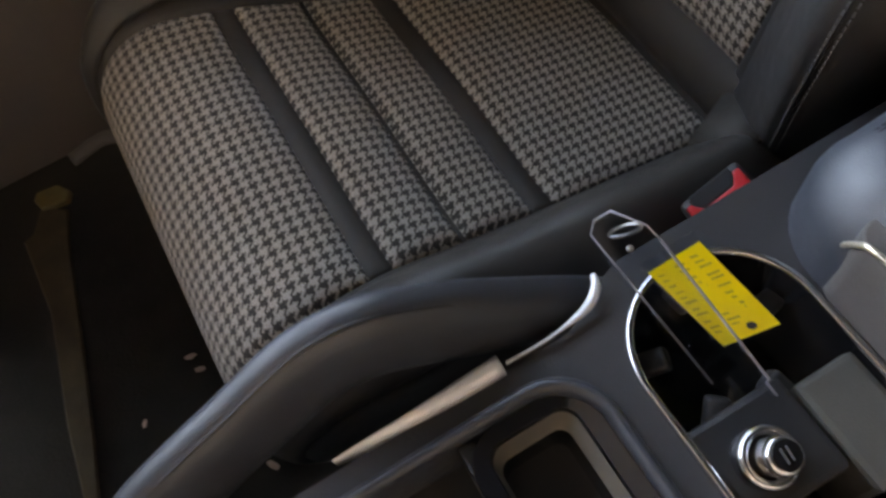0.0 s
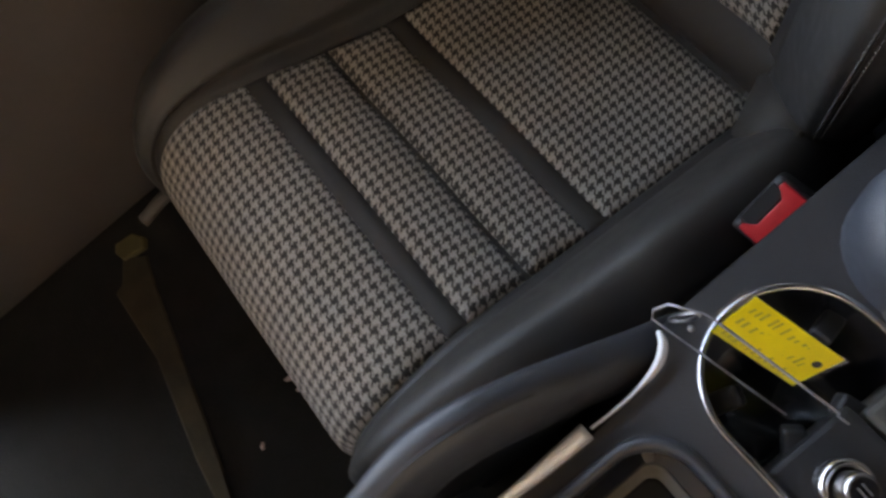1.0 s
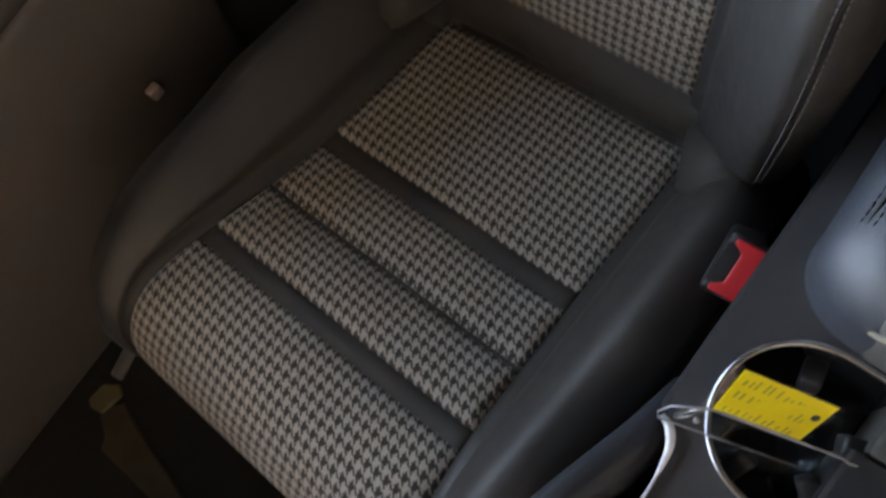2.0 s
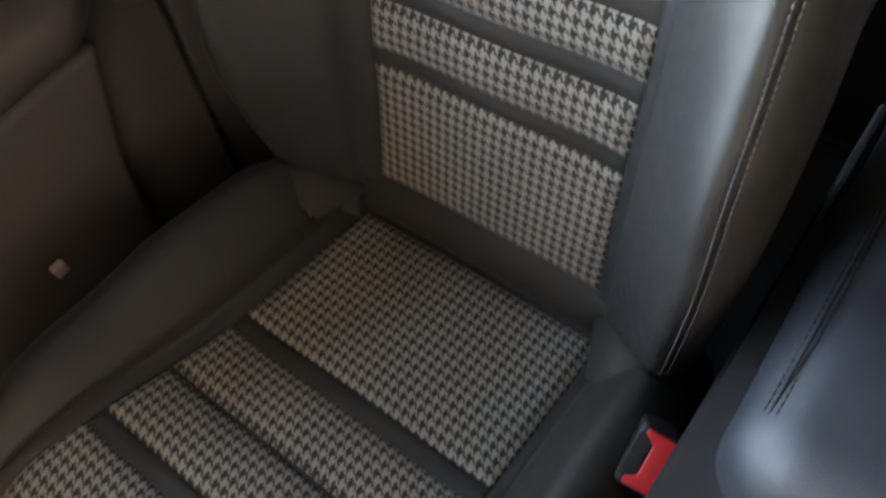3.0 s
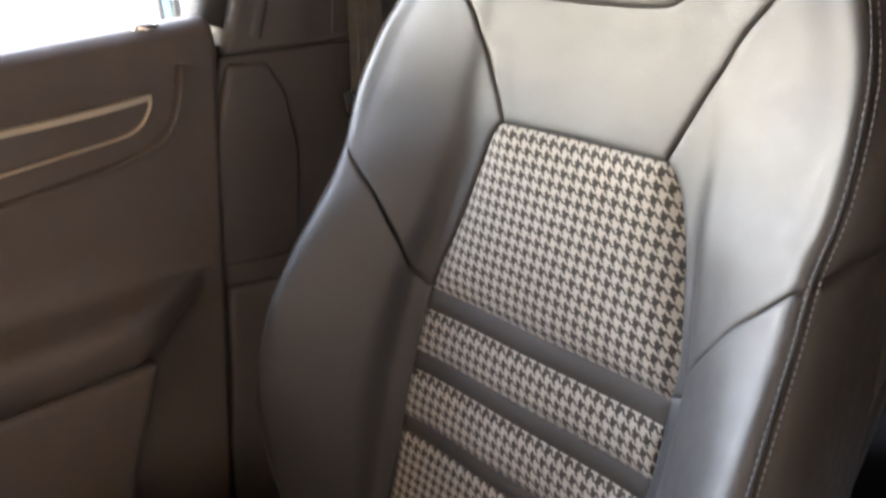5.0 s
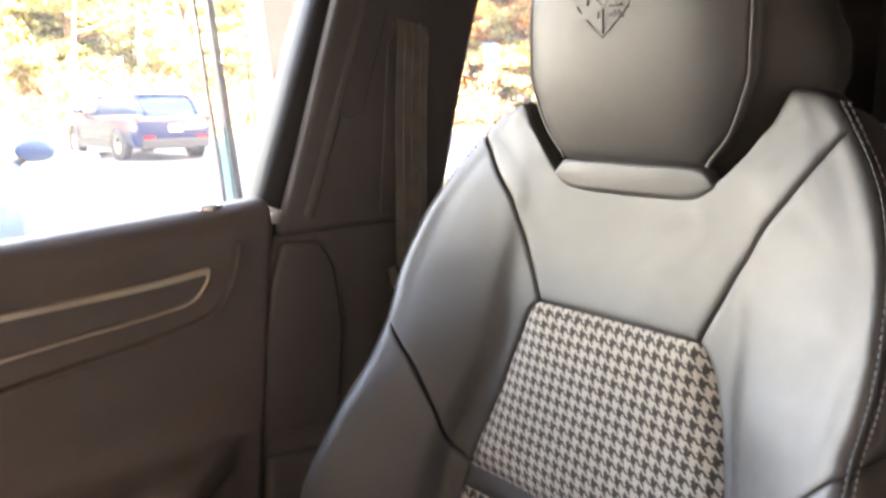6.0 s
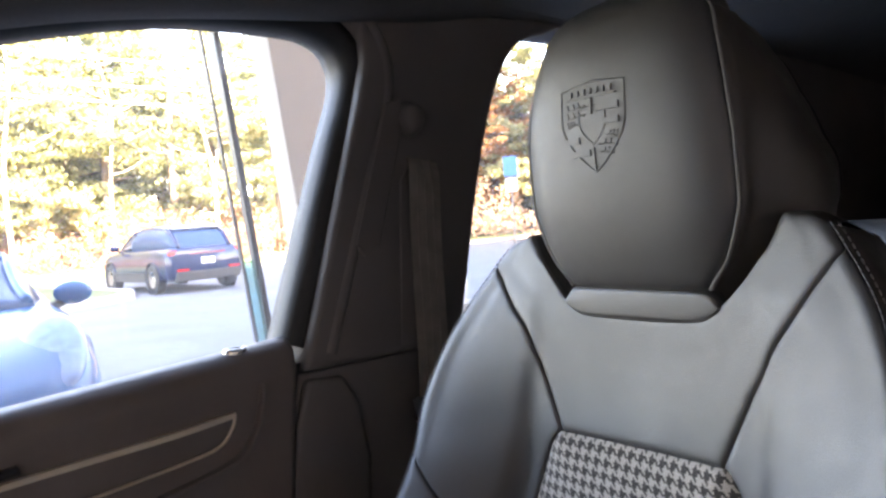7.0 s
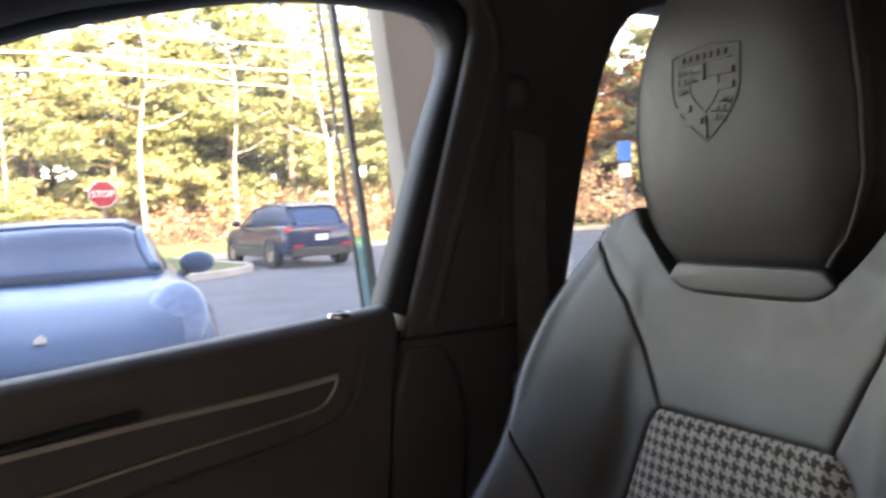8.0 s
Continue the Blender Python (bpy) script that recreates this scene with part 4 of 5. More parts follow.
dash = prism_bm([(-1.02, .62), (-.62, .60), (-.50, .72), (-.48, .92), (-.58, 1.04), (-.80, 1.07), (-1.02, 1.05)], "x", -.44, 2 * AXIS + .44, .03, 3)
tagged(part("dashboard", dash, SOFT, None, smooth=True), "dark soft dashboard under the windscreen", "dashboard")

# rear bench, seen past the front seat
bench = thing("rear_bench", "black rear bench seat with three headrests", "car seat", at=(AXIS, 1.5, .42))
BE_INV = Matrix.Translation((-AXIS, -1.5, -.42))
part("cushion", box_bm(-.34, 2 * AXIS + .34, 1.02, 1.52, .404, .74, .05, 4), PLASTIC, bench, smooth=True).matrix_parent_inverse = BE_INV
part("backrest", turned(box_bm(-.34, 2 * AXIS + .34, -.07, .07, 0, .56, .05, 4), Matrix.Translation((0, 1.50, .72)) @ Matrix.Rotation(radians(-16), 4, "X")), PLASTIC, bench, smooth=True).matrix_parent_inverse = BE_INV
for hx in (.0, AXIS, 2 * AXIS):
    part("headrest", turned(box_bm(-.125, .125, -.045, .045, 0, .17, .04, 4), Matrix.Translation((hx, 1.66, 1.27)) @ Matrix.Rotation(radians(-8), 4, "X")), PLASTIC, bench, smooth=True).matrix_parent_inverse = BE_INV

# ---- centre console ----
console = thing("centre_console", "dark car centre console with chrome-rimmed cup holder", "car console", at=(AXIS, .1, .42))
K_INV = Matrix.Translation((-AXIS, -.1, -.42))


def on_console(ob):
    ob.matrix_parent_inverse = K_INV
    return ob


def oblong(x0, x1, y0, y1, r, n=10):
    """A rounded rectangle as points."""
    pts = []
    for cx, cy, a0 in ((x1 - r, y1 - r, 0), (x0 + r, y1 - r, 90), (x0 + r, y0 + r, 180), (x1 - r, y0 + r, 270)):
        pts += [(cx + r * math.cos(radians(a0 + 90 * k / n)), cy + r * math.sin(radians(a0 + 90 * k / n))) for k in range(n + 1)]
    return pts


def holed_plate(outer, holes, z0, z1):
    """A plate with openings right through it."""
    bm = bmesh.new()
    edges = []
    for loop_pts in (outer, *holes):
        vs = [bm.verts.new((x, y, z1)) for x, y in loop_pts]
        edges += [bm.edges.new((vs[i], vs[(i + 1) % len(vs)])) for i in range(len(vs))]
    bmesh.ops.triangle_fill(bm, use_beauty=True, edges=edges)
    g = bmesh.ops.extrude_face_region(bm, geom=bm.faces[:])
    for e in g["geom"]:
        if isinstance(e, bmesh.types.BMVert):
            e.co.z = z0
    return bm


TOPZ = .822
CUP = oblong(.281, 2 * AXIS - .281, .253, .362, .0535, 14)
TRAY = oblong(.3055, 2 * AXIS - .3055, -.0365, .2255, .032, 8)
outer = [(.283, -.30), (.2835, .10), (.2845, .19), (.284, .235), (.278, .256), (.267, .268), (.262, .285), (.262, .60), (2 * AXIS - .262, .60), (2 * AXIS - .262, -.30)]
on_console(part("console_top", holed_plate(outer, [CUP, TRAY], TOPZ - .02, TOPZ), CONSOLE, console))
on_console(part("console_side", box_bm(.258, .268, .27, .75, .40, TOPZ - .02, .003, 1), PLASTIC, console))
on_console(part("console_side", box_bm(.258, .268, -.30, .27, .40, .66, .003, 1), RUBBER, console))
# near-black material puts the shade of the gap behind the handle into the colour
on_console(part("console_wall", box_bm(.285, .292, -.30, .268, .40, TOPZ - .021, .002, 1), RUBBER, console))
on_console(part("console_side", box_bm(2 * AXIS - .268, 2 * AXIS - .258, -.30, .75, .40, TOPZ - .02, .003, 1), PLASTIC, console))


def wall_bm(points, z0, z1, shrink=0.0):
    bm = bmesh.new()
    cx, cy = sum(p[0] for p in points) / len(points), sum(p[1] for p in points) / len(points)
    a = [bm.verts.new((x, y, z1)) for x, y in points]
    b = [bm.verts.new((x + (cx - x) * shrink, y + (cy - y) * shrink, z0)) for x, y in points]
    for i in range(len(points)):
        k = (i + 1) % len(points)
        bm.faces.new((a[i], a[k], b[k], b[i]))
    bm.faces.new(b)
    return bm


on_console(part("cup_well", wall_bm(CUP, TOPZ - .085, TOPZ - .002, .10), GLOSS, console, "glossy black cup well"))
ring = [(x, y, TOPZ + .001) for x, y in CUP]
on_console(part("cup_ring", sweep_bm(ring, circle(.0026, 8), True), CHROME, console, "chrome cup holder rim", True))
# the strip between the two cups with its round socket
on_console(part("cup_divider", prism_bm([(.362, .256), (.418, .256), (.418, .318), (.362, .318)], "z", TOPZ - .07, TOPZ - .006, .004, 2), PLASTIC, console))
on_console(part("cup_wall", prism_bm([(.371, .320), (.436, .320), (.436, .360), (.371, .360)], "z", TOPZ - .08, TOPZ - .006, .004, 2), PANEL, console))
for a in (100, 175, 250, 20, 320):
    c, s_ = math.cos(radians(a)), math.sin(radians(a))
    tab = turned(box_bm(-.012, .012, -.007, .007, -.006, .006, .003, 2), Matrix.Translation((.331 + .040 * c, .3075 + .040 * s_, TOPZ - .026)) @ Matrix.Rotation(radians(a), 4, "Z") @ Matrix.Rotation(radians(25), 4, "Y"))
    on_console(part("cup_spring", tab, PLASTIC, console, smooth=True))
knob_at = Matrix.Translation((.393, .282, TOPZ - .002)) @ Matrix.Rotation(radians(-6), 4, "X") @ Matrix.Rotation(radians(14), 4, "Y") @ Matrix.Diagonal((.86, .86, 1, 1))
on_console(part("socket_ring", turned(lathe_bm([(.013, -.004), (.013, .004), (.0155, .0065), (.0185, .006), (.0195, .002), (.0195, -.004)], 32), knob_at), CHROME, console, "chrome socket ring", True))
on_console(part("socket_knob", turned(lathe_bm([(.0, .020), (.0095, .0205), (.0115, .0195), (.012, .015), (.0115, .006), (.0115, -.003)], 32), knob_at), CHROME, console, "chrome-edged round socket plug", True))
on_console(part("knob_cap", turned(lathe_bm([(0, .0213), (.0092, .0213), (.0092, .0195)], 24), knob_at), GLOSS, console, "black cap"))
for dy in (-.002, .002):
    on_console(part("knob_mark", turned(box_bm(-.005, .004, dy - .0006, dy + .0006, .0213, .0217), knob_at), THREAD, console))

# tray in front of the cups: leather rim, dark bevelled frame, pale inner lip
def rim_line(x0, y0, y1, r, z):
    return [(x, y, z) for x, y in oblong(x0, 2 * AXIS - x0, y0, y1, r, 8)]


def frame_bm(levels):
    bm = bmesh.new()
    rings = [[bm.verts.new(p) for p in lv] for lv in levels]
    for r, q in zip(rings, rings[1:]):
        for i in range(len(r)):
            k = (i + 1) % len(r)
            bm.faces.new((r[i], r[k], q[k], q[i]))
    return bm


on_console(part("tray_rim", frame_bm([rim_line(.2965, -.0465, .2345, .039, TOPZ - .004), rim_line(.2975, -.0455, .2335, .038, TOPZ + .004), rim_line(.300, -.043, .231, .036, TOPZ + .008), rim_line(.3035, -.039, .2275, .033, TOPZ + .008), rim_line(.306, -.036, .225, .032, TOPZ + .001), rim_line(.306, -.036, .225, .032, TOPZ - .05)]), GRIP, console, "padded leather tray rim", True))
on_console(part("tray_frame", frame_bm([rim_line(.3065, .1485, .2245, .024, TOPZ - .008), rim_line(.3065, .1485, .2245, .024, TOPZ + .001), rim_line(.3155, .1595, .2145, .012, TOPZ - .002), rim_line(.3165, .1605, .2135, .011, TOPZ - .006)]), GLOSS, console, "dark bevelled frame"))
on_console(part("tray_lip", frame_bm([rim_line(.3165, .1605, .2135, .011, TOPZ - .006), rim_line(.3215, .1625, .2085, .009, TOPZ - .014), rim_line(.3225, .1635, .2075, .008, TOPZ - .018)]), LIP, console, "pale inner lip", True))
on_console(part("tray_wall", frame_bm([rim_line(.3225, .1635, .2075, .008, TOPZ - .018), rim_line(.324, .165, .206, .008, TOPZ - .05)]), GLOSS, console, "dark inner wall", True))
on_console(part("tray_bottom", prism_bm(oblong(.3055, 2 * AXIS - .3055, -.035, .222, .02, 6), "z", TOPZ - .075, TOPZ - .045), PLASTIC, console))
on_console(part("tray_bar", prism_bm([(.3065, .1485), (2 * AXIS - .3065, .1485), (2 * AXIS - .3065, .1590), (.3065, .1590)], "z", TOPZ - .04, TOPZ - .002, .002, 2), PLASTIC, console))

# chrome edge of the console: a hooked thin strip and a broad tapering blade
on_console(part("chrome_hook", sweep_bm(smooth_line([(.264, .266, TOPZ + .006), (.272, .262, TOPZ + .007), (.2785, .252, TOPZ + .006), (.2815, .236, TOPZ + .005), (.2825, .218, TOPZ + .004), (.2815, .196, TOPZ + .003)], 36),
           lambda u: circle(.0011 + .0020 * math.sin(math.pi * min(1, 1.35 * u + .12)), 8, .0018)), SATIN, console, "thin hooked chrome strip", True))
on_console(part("chrome_blade", sweep_bm(smooth_line([(.2810, .193, TOPZ + .004), (.2812, .165, TOPZ + .003), (.2808, .14, TOPZ + .002), (.2795, .108, TOPZ), (.2785, .088, TOPZ - .001)], 24),
           lambda u: [(k * .0056 * (1 - .88 * u ** 1.5), h) for k, h in ((-1, -.001), (-.9, .0012), (.45, .0048), (.7, .0048), (1, .002), (1, -.006), (-1, -.006))]), SATIN, console, "broad tapering chrome blade", True))
# padded grab handle beside the seat
handle_line = smooth_line([(.268, .290, .760), (.263, .250, .798), (.253, .203, .826), (.244, .160, .848), (.240, .133, .859), (.237, .102, .855), (.239, .061, .837), (.242, .0225, .822), (.245, -.016, .802), (.252, -.06, .772), (.266, -.13, .73)], 60)


def handle_profile(u):
    k = .55 + .45 * min(1, 4 * u)
    ring_ = [(math.copysign(abs(math.cos(t)) ** .7, math.cos(t)), math.copysign(abs(math.sin(t)) ** .8, math.sin(t))) for t in np.linspace(0, 2 * math.pi, 19)[:-1]]
    return [(.014 * c + .25 * .025 * s_ * k, .025 * s_ * k) for c, s_ in ring_]


on_console(part("grab_handle", sweep_bm(handle_line, handle_profile), GRIP, console, "arched padded leather grab handle", True))
on_console(part("handle_seam", sweep_bm([(p[0] + .0015, p[1], p[2] + .0247 * (.55 + .45 * min(1, 4 * i / 59))) for i, p in enumerate(handle_line)], circle(.0012, 5)), PLASTIC, console, smooth=True))

# armrest
arm = thing("armrest", "blue-grey sheen padded leather armrest with a stitched seam", "armrest", at=(AXIS, .55, .80))
R_INV = Matrix.Translation((-AXIS, -.55, -.80))
ARM_R, ARM_C = .044, (.333, .420)               # rounding of the lid's rim; centre of its front corner


def arm_bulge(y):
    """The lid widens behind its narrower nose."""
    u = min(1, max(0, (y - .385) / .13))
    return -.003 + .017 * u * u * (3 - 2 * u)


def arm_ring(d, z):
    return [(x + math.copysign(arm_bulge(y), x - AXIS), y, z) for x, y in oblong(.281 + d, 2 * AXIS - .281 - d, .368 + d, .86 - d, .052 - d, 8)]


def arm_z(x, y):
    """Height of the lid near its side and front corner."""
    x += arm_bulge(y)
    d = x - .281 if y > ARM_C[1] else .052 - math.hypot(ARM_C[0] - x, ARM_C[1] - y)
    return .851 + ARM_R * math.sqrt(max(0, 1 - (1 - min(d, ARM_R) / ARM_R) ** 2))


ab = frame_bm([arm_ring(0, .812)] + [arm_ring(ARM_R * (1 - math.cos(a)), .851 + ARM_R * math.sin(a)) for a in np.linspace(0, math.pi / 2, 10)])
ab.verts.ensure_lookup_table()
top_n = len(arm_ring(0, 0))
ab.faces.new(ab.verts[len(ab.verts) - top_n:])
part("cushion", ab, ARM, arm, "padded dark leather lid", True).matrix_parent_inverse = R_INV
seam_pts = [(.2965 + .003 * (y - .4), y, arm_z(.2965 + .003 * (y - .4), y) - .0004) for y in np.concatenate([np.linspace(.402, .43, 16), np.linspace(.44, .82, 40)])]
part("seam", sweep_bm(seam_pts, circle(.0011, 5)), PLASTIC, arm, smooth=True).matrix_parent_inverse = R_INV
sv, sf = [], []
for off in (-.0032, .0032):
    for y in np.arange(.406, .80, .0056):
        k = len(sv)
        for q in (y, y + .0036):
            x = .2965 + .003 * (q - .4) + off
            z = arm_z(x, q)
            sv += [(x - .0006, q, z - .0004), (x, q, z + .0007), (x + .0006, q, z)]
        sf += [(k, k + 1, k + 4, k + 3), (k + 1, k + 2, k + 5, k + 4), (k, k + 3, k + 5, k + 2)]
mpart("stitching", mesh_from("stitching", sv, sf, PLASTIC, False), arm, "dark stitching").matrix_parent_inverse = R_INV
part("latch", prism_bm(oblong(.332, 2 * AXIS - .332, .366, .40, .012, 5), "z", .815, .882, .004, 2), PILLAR, arm, "grey release latch").matrix_parent_inverse = R_INV
part("latch_trim", sweep_bm(smooth_line([(.327, .376, .850), (.331, .371, .862), (.337, .367, .876), (.348, .366, .885), (.39, .366, .886), (.44, .366, .886)], 24), circle(.0018, 6)), DOORTRIM, arm, "thin satin latch edge", True).matrix_parent_inverse = R_INV

# buckle
buckle = thing("seat_belt_buckle", "black seat belt buckle with a red release button", "buckle", at=(.235, .39, .70))
BU = Matrix.Translation((.246, .386, .774)) @ Matrix.Rotation(radians(27), 4, "X") @ Matrix.Rotation(radians(10), 4, "Y")
U_INV = Matrix.Translation((-.235, -.39, -.70))
part("housing", turned(box_bm(-.0155, .0135, -.0245, .0245, -.10, -.001, .005, 3), BU), PLASTIC, buckle, smooth=True).matrix_parent_inverse = U_INV
part("slot", turned(box_bm(-.0150, -.0025, -.0165, .0165, -.010, .0002, .001, 1), BU), RUBBER, buckle).matrix_parent_inverse = U_INV
part("release_button", turned(prism_bm([(-.0020, -.0115), (-.0060, -.0150), (-.0100, -.0170), (-.0095, -.0215), (.0125, -.0215), (.0125, .0215), (-.0095, .0215), (-.0100, .0170), (-.0060, .0150), (-.0020, .0115)], "z", -.006, .0025, .0012, 2), BU), RED, buckle, "red release button", True).matrix_parent_inverse = U_INV

# key tag: clear acrylic blade with a yellow card
tag = thing("key_tag", "clear acrylic key tag with yellow card in the cup holder", "key tag", at=(.33, .30, .80))
T_INV = Matrix.Translation((-.33, -.30, -.80))


def slab(corners, thick, shift=0.0):
    p = [Vector(c) for c in corners]
    n = (p[1] - p[0]).cross(p[-1] - p[0]).normalized()
    n = n if n.z > 0 else -n
    bm = bmesh.new()
    a = [bm.verts.new(q + n * shift) for q in p]
    b = [bm.verts.new(q + n * (shift + thick)) for q in p]
    bm.faces.new(a), bm.faces.new(b)
    for i in range(len(p)):
        k = (i + 1) % len(p)
        bm.faces.new((a[i], a[k], b[k], b[i]))
    return bm


A0_, AX = Vector((.263, .259, .885)), (Vector((.348, .291, .800)) - Vector((.263, .259, .885))).normalized()
AY = (Vector((.280, .289, .887)) - A0_)
AY = Matrix.Rotation(radians(30), 3, AX) @ (AY - AX * AY.dot(AX)).normalized()
LEN = .124


def on_blade(u, w):
    return A0_ + AX * (u * LEN) + AY * (w * .0335)


part("blade", slab([on_blade(*q) for q in ((.02, 0), (-.04, .24), (-.06, .60), (.05, .97), (.13, 1), (.98, 1), (1.0, .92), (1.17, .92), (1.2, .80), (1.17, .70), (1.0, .66), (.98, 0))], .0028), ACRYLIC, tag, "clear acrylic blade").matrix_parent_inverse = T_INV
edge = [on_blade(*q) + Vector((0, 0, .0014)) for q in ((.13, 1), (.98, 1), (1.0, .92), (1.17, .92), (1.2, .80), (1.17, .70))]
EDGE = mat("acrylic_edge", (0.36, 0.36, 0.40), 0.15, vary=0.3, scale=80, coat=0.5)
part("blade_edge", sweep_bm(edge, circle(.0009, 6)), EDGE, tag, smooth=True).matrix_parent_inverse = T_INV
edge2 = [on_blade(*q) + Vector((0, 0, .0014)) for q in ((.13, 1), (.05, .97), (-.06, .60), (-.04, .24), (.02, 0), (.98, 0))]
part("blade_edge", sweep_bm(edge2, circle(.0007, 6)), EDGE, tag, smooth=True).matrix_parent_inverse = T_INV
hole_ring = [on_blade(.06 + .022 * math.cos(a), .54 + .28 * math.sin(a)) + Vector((0, 0, .0045 + .001 * math.sin(a))) for a in np.linspace(0, 2 * math.pi, 20)[:-1]]
part("split_ring", sweep_bm(hole_ring, circle(.0011, 6), True), STEEL, tag, "small steel ring", True).matrix_parent_inverse = T_INV
card = [Vector((.2794, .2832, .8469)), Vector((.2814, .3152, .8572)), Vector((.3453, .3327, .8304)), Vector((.3371, .3018, .8201))]
part("card_sleeve", slab(card, .0022), ACRYLIC, tag, "clear card sleeve").matrix_parent_inverse = T_INV


def on_card(u, w):
    return card[0].lerp(card[3], u).lerp(card[1].lerp(card[2], u), w)


part("card", slab([on_card(*q) for q in ((.09, .03), (.09, .97), (.95, .97), (.95, .03))], .0008, .0026), YELLOW, tag, "yellow card").matrix_parent_inverse = T_INV
wr = random.Random(4)
for w0 in (.10, .40, .68):
    u0 = .15
    while u0 < (.80 if w0 < .6 else .70):
        u1, w1 = u0 + wr.uniform(.014, .026), w0 + wr.uniform(.09, .20)
        part("writing_bar", slab([on_card(*q) for q in ((u0, w0), (u0 + .012, w1), (u1 + .012, w1), (u1, w0))], .0003, .0035), INK, tag).matrix_parent_inverse = T_INV
        u0 += wr.uniform(.045, .085)
rivet = bmesh.new()
bmesh.ops.create_uvsphere(rivet, u_segments=12, v_segments=8, radius=.0020, matrix=Matrix.Translation(on_blade(.15, .40) + Vector((0, 0, .004))))
part("rivet", rivet, STEEL, tag, "tiny bright rivet", True).matrix_parent_inverse = T_INV
hole = [on_card(.87 + .036 * math.cos(a), .62 + .075 * math.sin(a)) for a in np.linspace(0, 2 * math.pi, 13)[:-1]]
part("punched_hole", slab(hole, .0004, .0035), RUBBER, tag, "dark punched hole").matrix_parent_inverse = T_INV

# sunlight on the foot well carpet, modelled as a tan strip and brighter patch, with a few scraps
st = prism_bm([(-.365, -.160), (-.340, -.128), (-.29, -.141), (-.18, -.160), (-.02, -.190), (.08, -.213), (.08, -.225), (-.05, -.215), (-.20, -.192), (-.325, -.195), (-.33, -.180)], "z", .4055, .411, .002, 1)
tagged(part("sunlit_strip", st, TAN, None), "dull tan strip standing in for sunlight on the black foot well carpet", "floor strip")
pl = prism_bm([(-.388, -.157), (-.384, -.128), (-.364, -.115), (-.350, -.123), (-.356, -.158), (-.376, -.164)], "z", .4052, .416, .002, 1)
tagged(part("sunlit_patch", pl, SUNLIT_PATCH, None), "small olive patch standing in for sunlight on the black foot well carpet", "plate")
cr = random.Random(9)
for sx, sy, sr in ((-.052, -.057, .006), (-.031, -.053, .0055), (-.005, -.134, .004), (-.221, -.178, .0045), (.118, -.022, .006)):
    scrap = bmesh.new()
    bmesh.ops.create_icosphere(scrap, subdivisions=2, radius=sr, matrix=Matrix.Translation((sx, sy, .4052 + sr * .35)) @ Matrix.Rotation(cr.uniform(0, 3), 4, "Z") @ Matrix.Diagonal((1.3, .55, .4, 1)))
    for vtx in scrap.verts:
        vtx.co += Vector((cr.uniform(-1, 1), cr.uniform(-1, 1), cr.uniform(-.3, .3))) * sr * .18
    tagged(part("paper_scrap", scrap, PINKISH, None), "tiny pale scrap lying on the black carpet", "scrap", group="scraps on the carpet")

# ---- outside ----
ground_bm = bmesh.new()
gs = [ground_bm.verts.new(p) for p in ((-600, -600, 0), (600, -600, 0), (600, 600, 0), (-600, 600, 0))]
ground_bm.faces.new(gs)
tagged(part("ground", ground_bm, ASPHALT, None), "grey asphalt car park", "ground", kind="structure")
LAWN = [(-15.6, 2.4), (-16.6, 4.3), (-17.4, 5.1), (-18.4, 5.35), (-24.0, 4.6), (-25.0, 12.0), (-24.5, 30.0), (-60, 60), (-120, 60), (-120, -60), (-22, -40), (-15.2, -3)]
tagged(part("lawn", prism_bm(LAWN, "z", -.05, .13), GRASS, None), "short grass verge beside the car park", "lawn", kind="structure")
kerb_pts = [(-60, 60, .07), (-24.5, 30, .07), (-25, 12, .07), (-24, 4.6, .07), (-18.4, 5.35, .07), (-17.4, 5.1, .07), (-16.6, 4.3, .07), (-15.6, 2.4, .07), (-15.2, -3, .07), (-22, -40, .07)]
tagged(part("kerb", sweep_bm(kerb_pts, [(-.09, -.08), (.09, -.08), (.09, .075), (.06, .09), (-.06, .09), (-.09, .075)]), CONCRETE, None), "pale concrete kerb round the grass", "kerb", kind="structure")
tagged(part("woodland_floor", prism_bm([(-33, -60), (-33, 8), (-34, 30), (-40, 70), (-130, 70), (-130, -60)], "z", .0, .17), LITTER, None), "brown leaf litter under the trees", "ground", kind="structure")


def loft_bm(sections, closed_ends=True):
    bm = bmesh.new()
    rings = [[bm.verts.new(p) for p in s] for s in sections]
    m = len(rings[0])
    for r, q in zip(rings, rings[1:]):
        for j in range(m):
            bm.faces.new((r[j], r[(j + 1) % m], q[(j + 1) % m], q[j]))
    if closed_ends:
        bm.faces.new(rings[0][::-1]), bm.faces.new(rings[-1])
    return bm


def ring_of(x, half):
    """A full cross-section at x from its half (y, z)."""
    return [(x, y, z) for y, z in half] + [(x, -y, z) for y, z in half[::-1] if y > 1e-6]


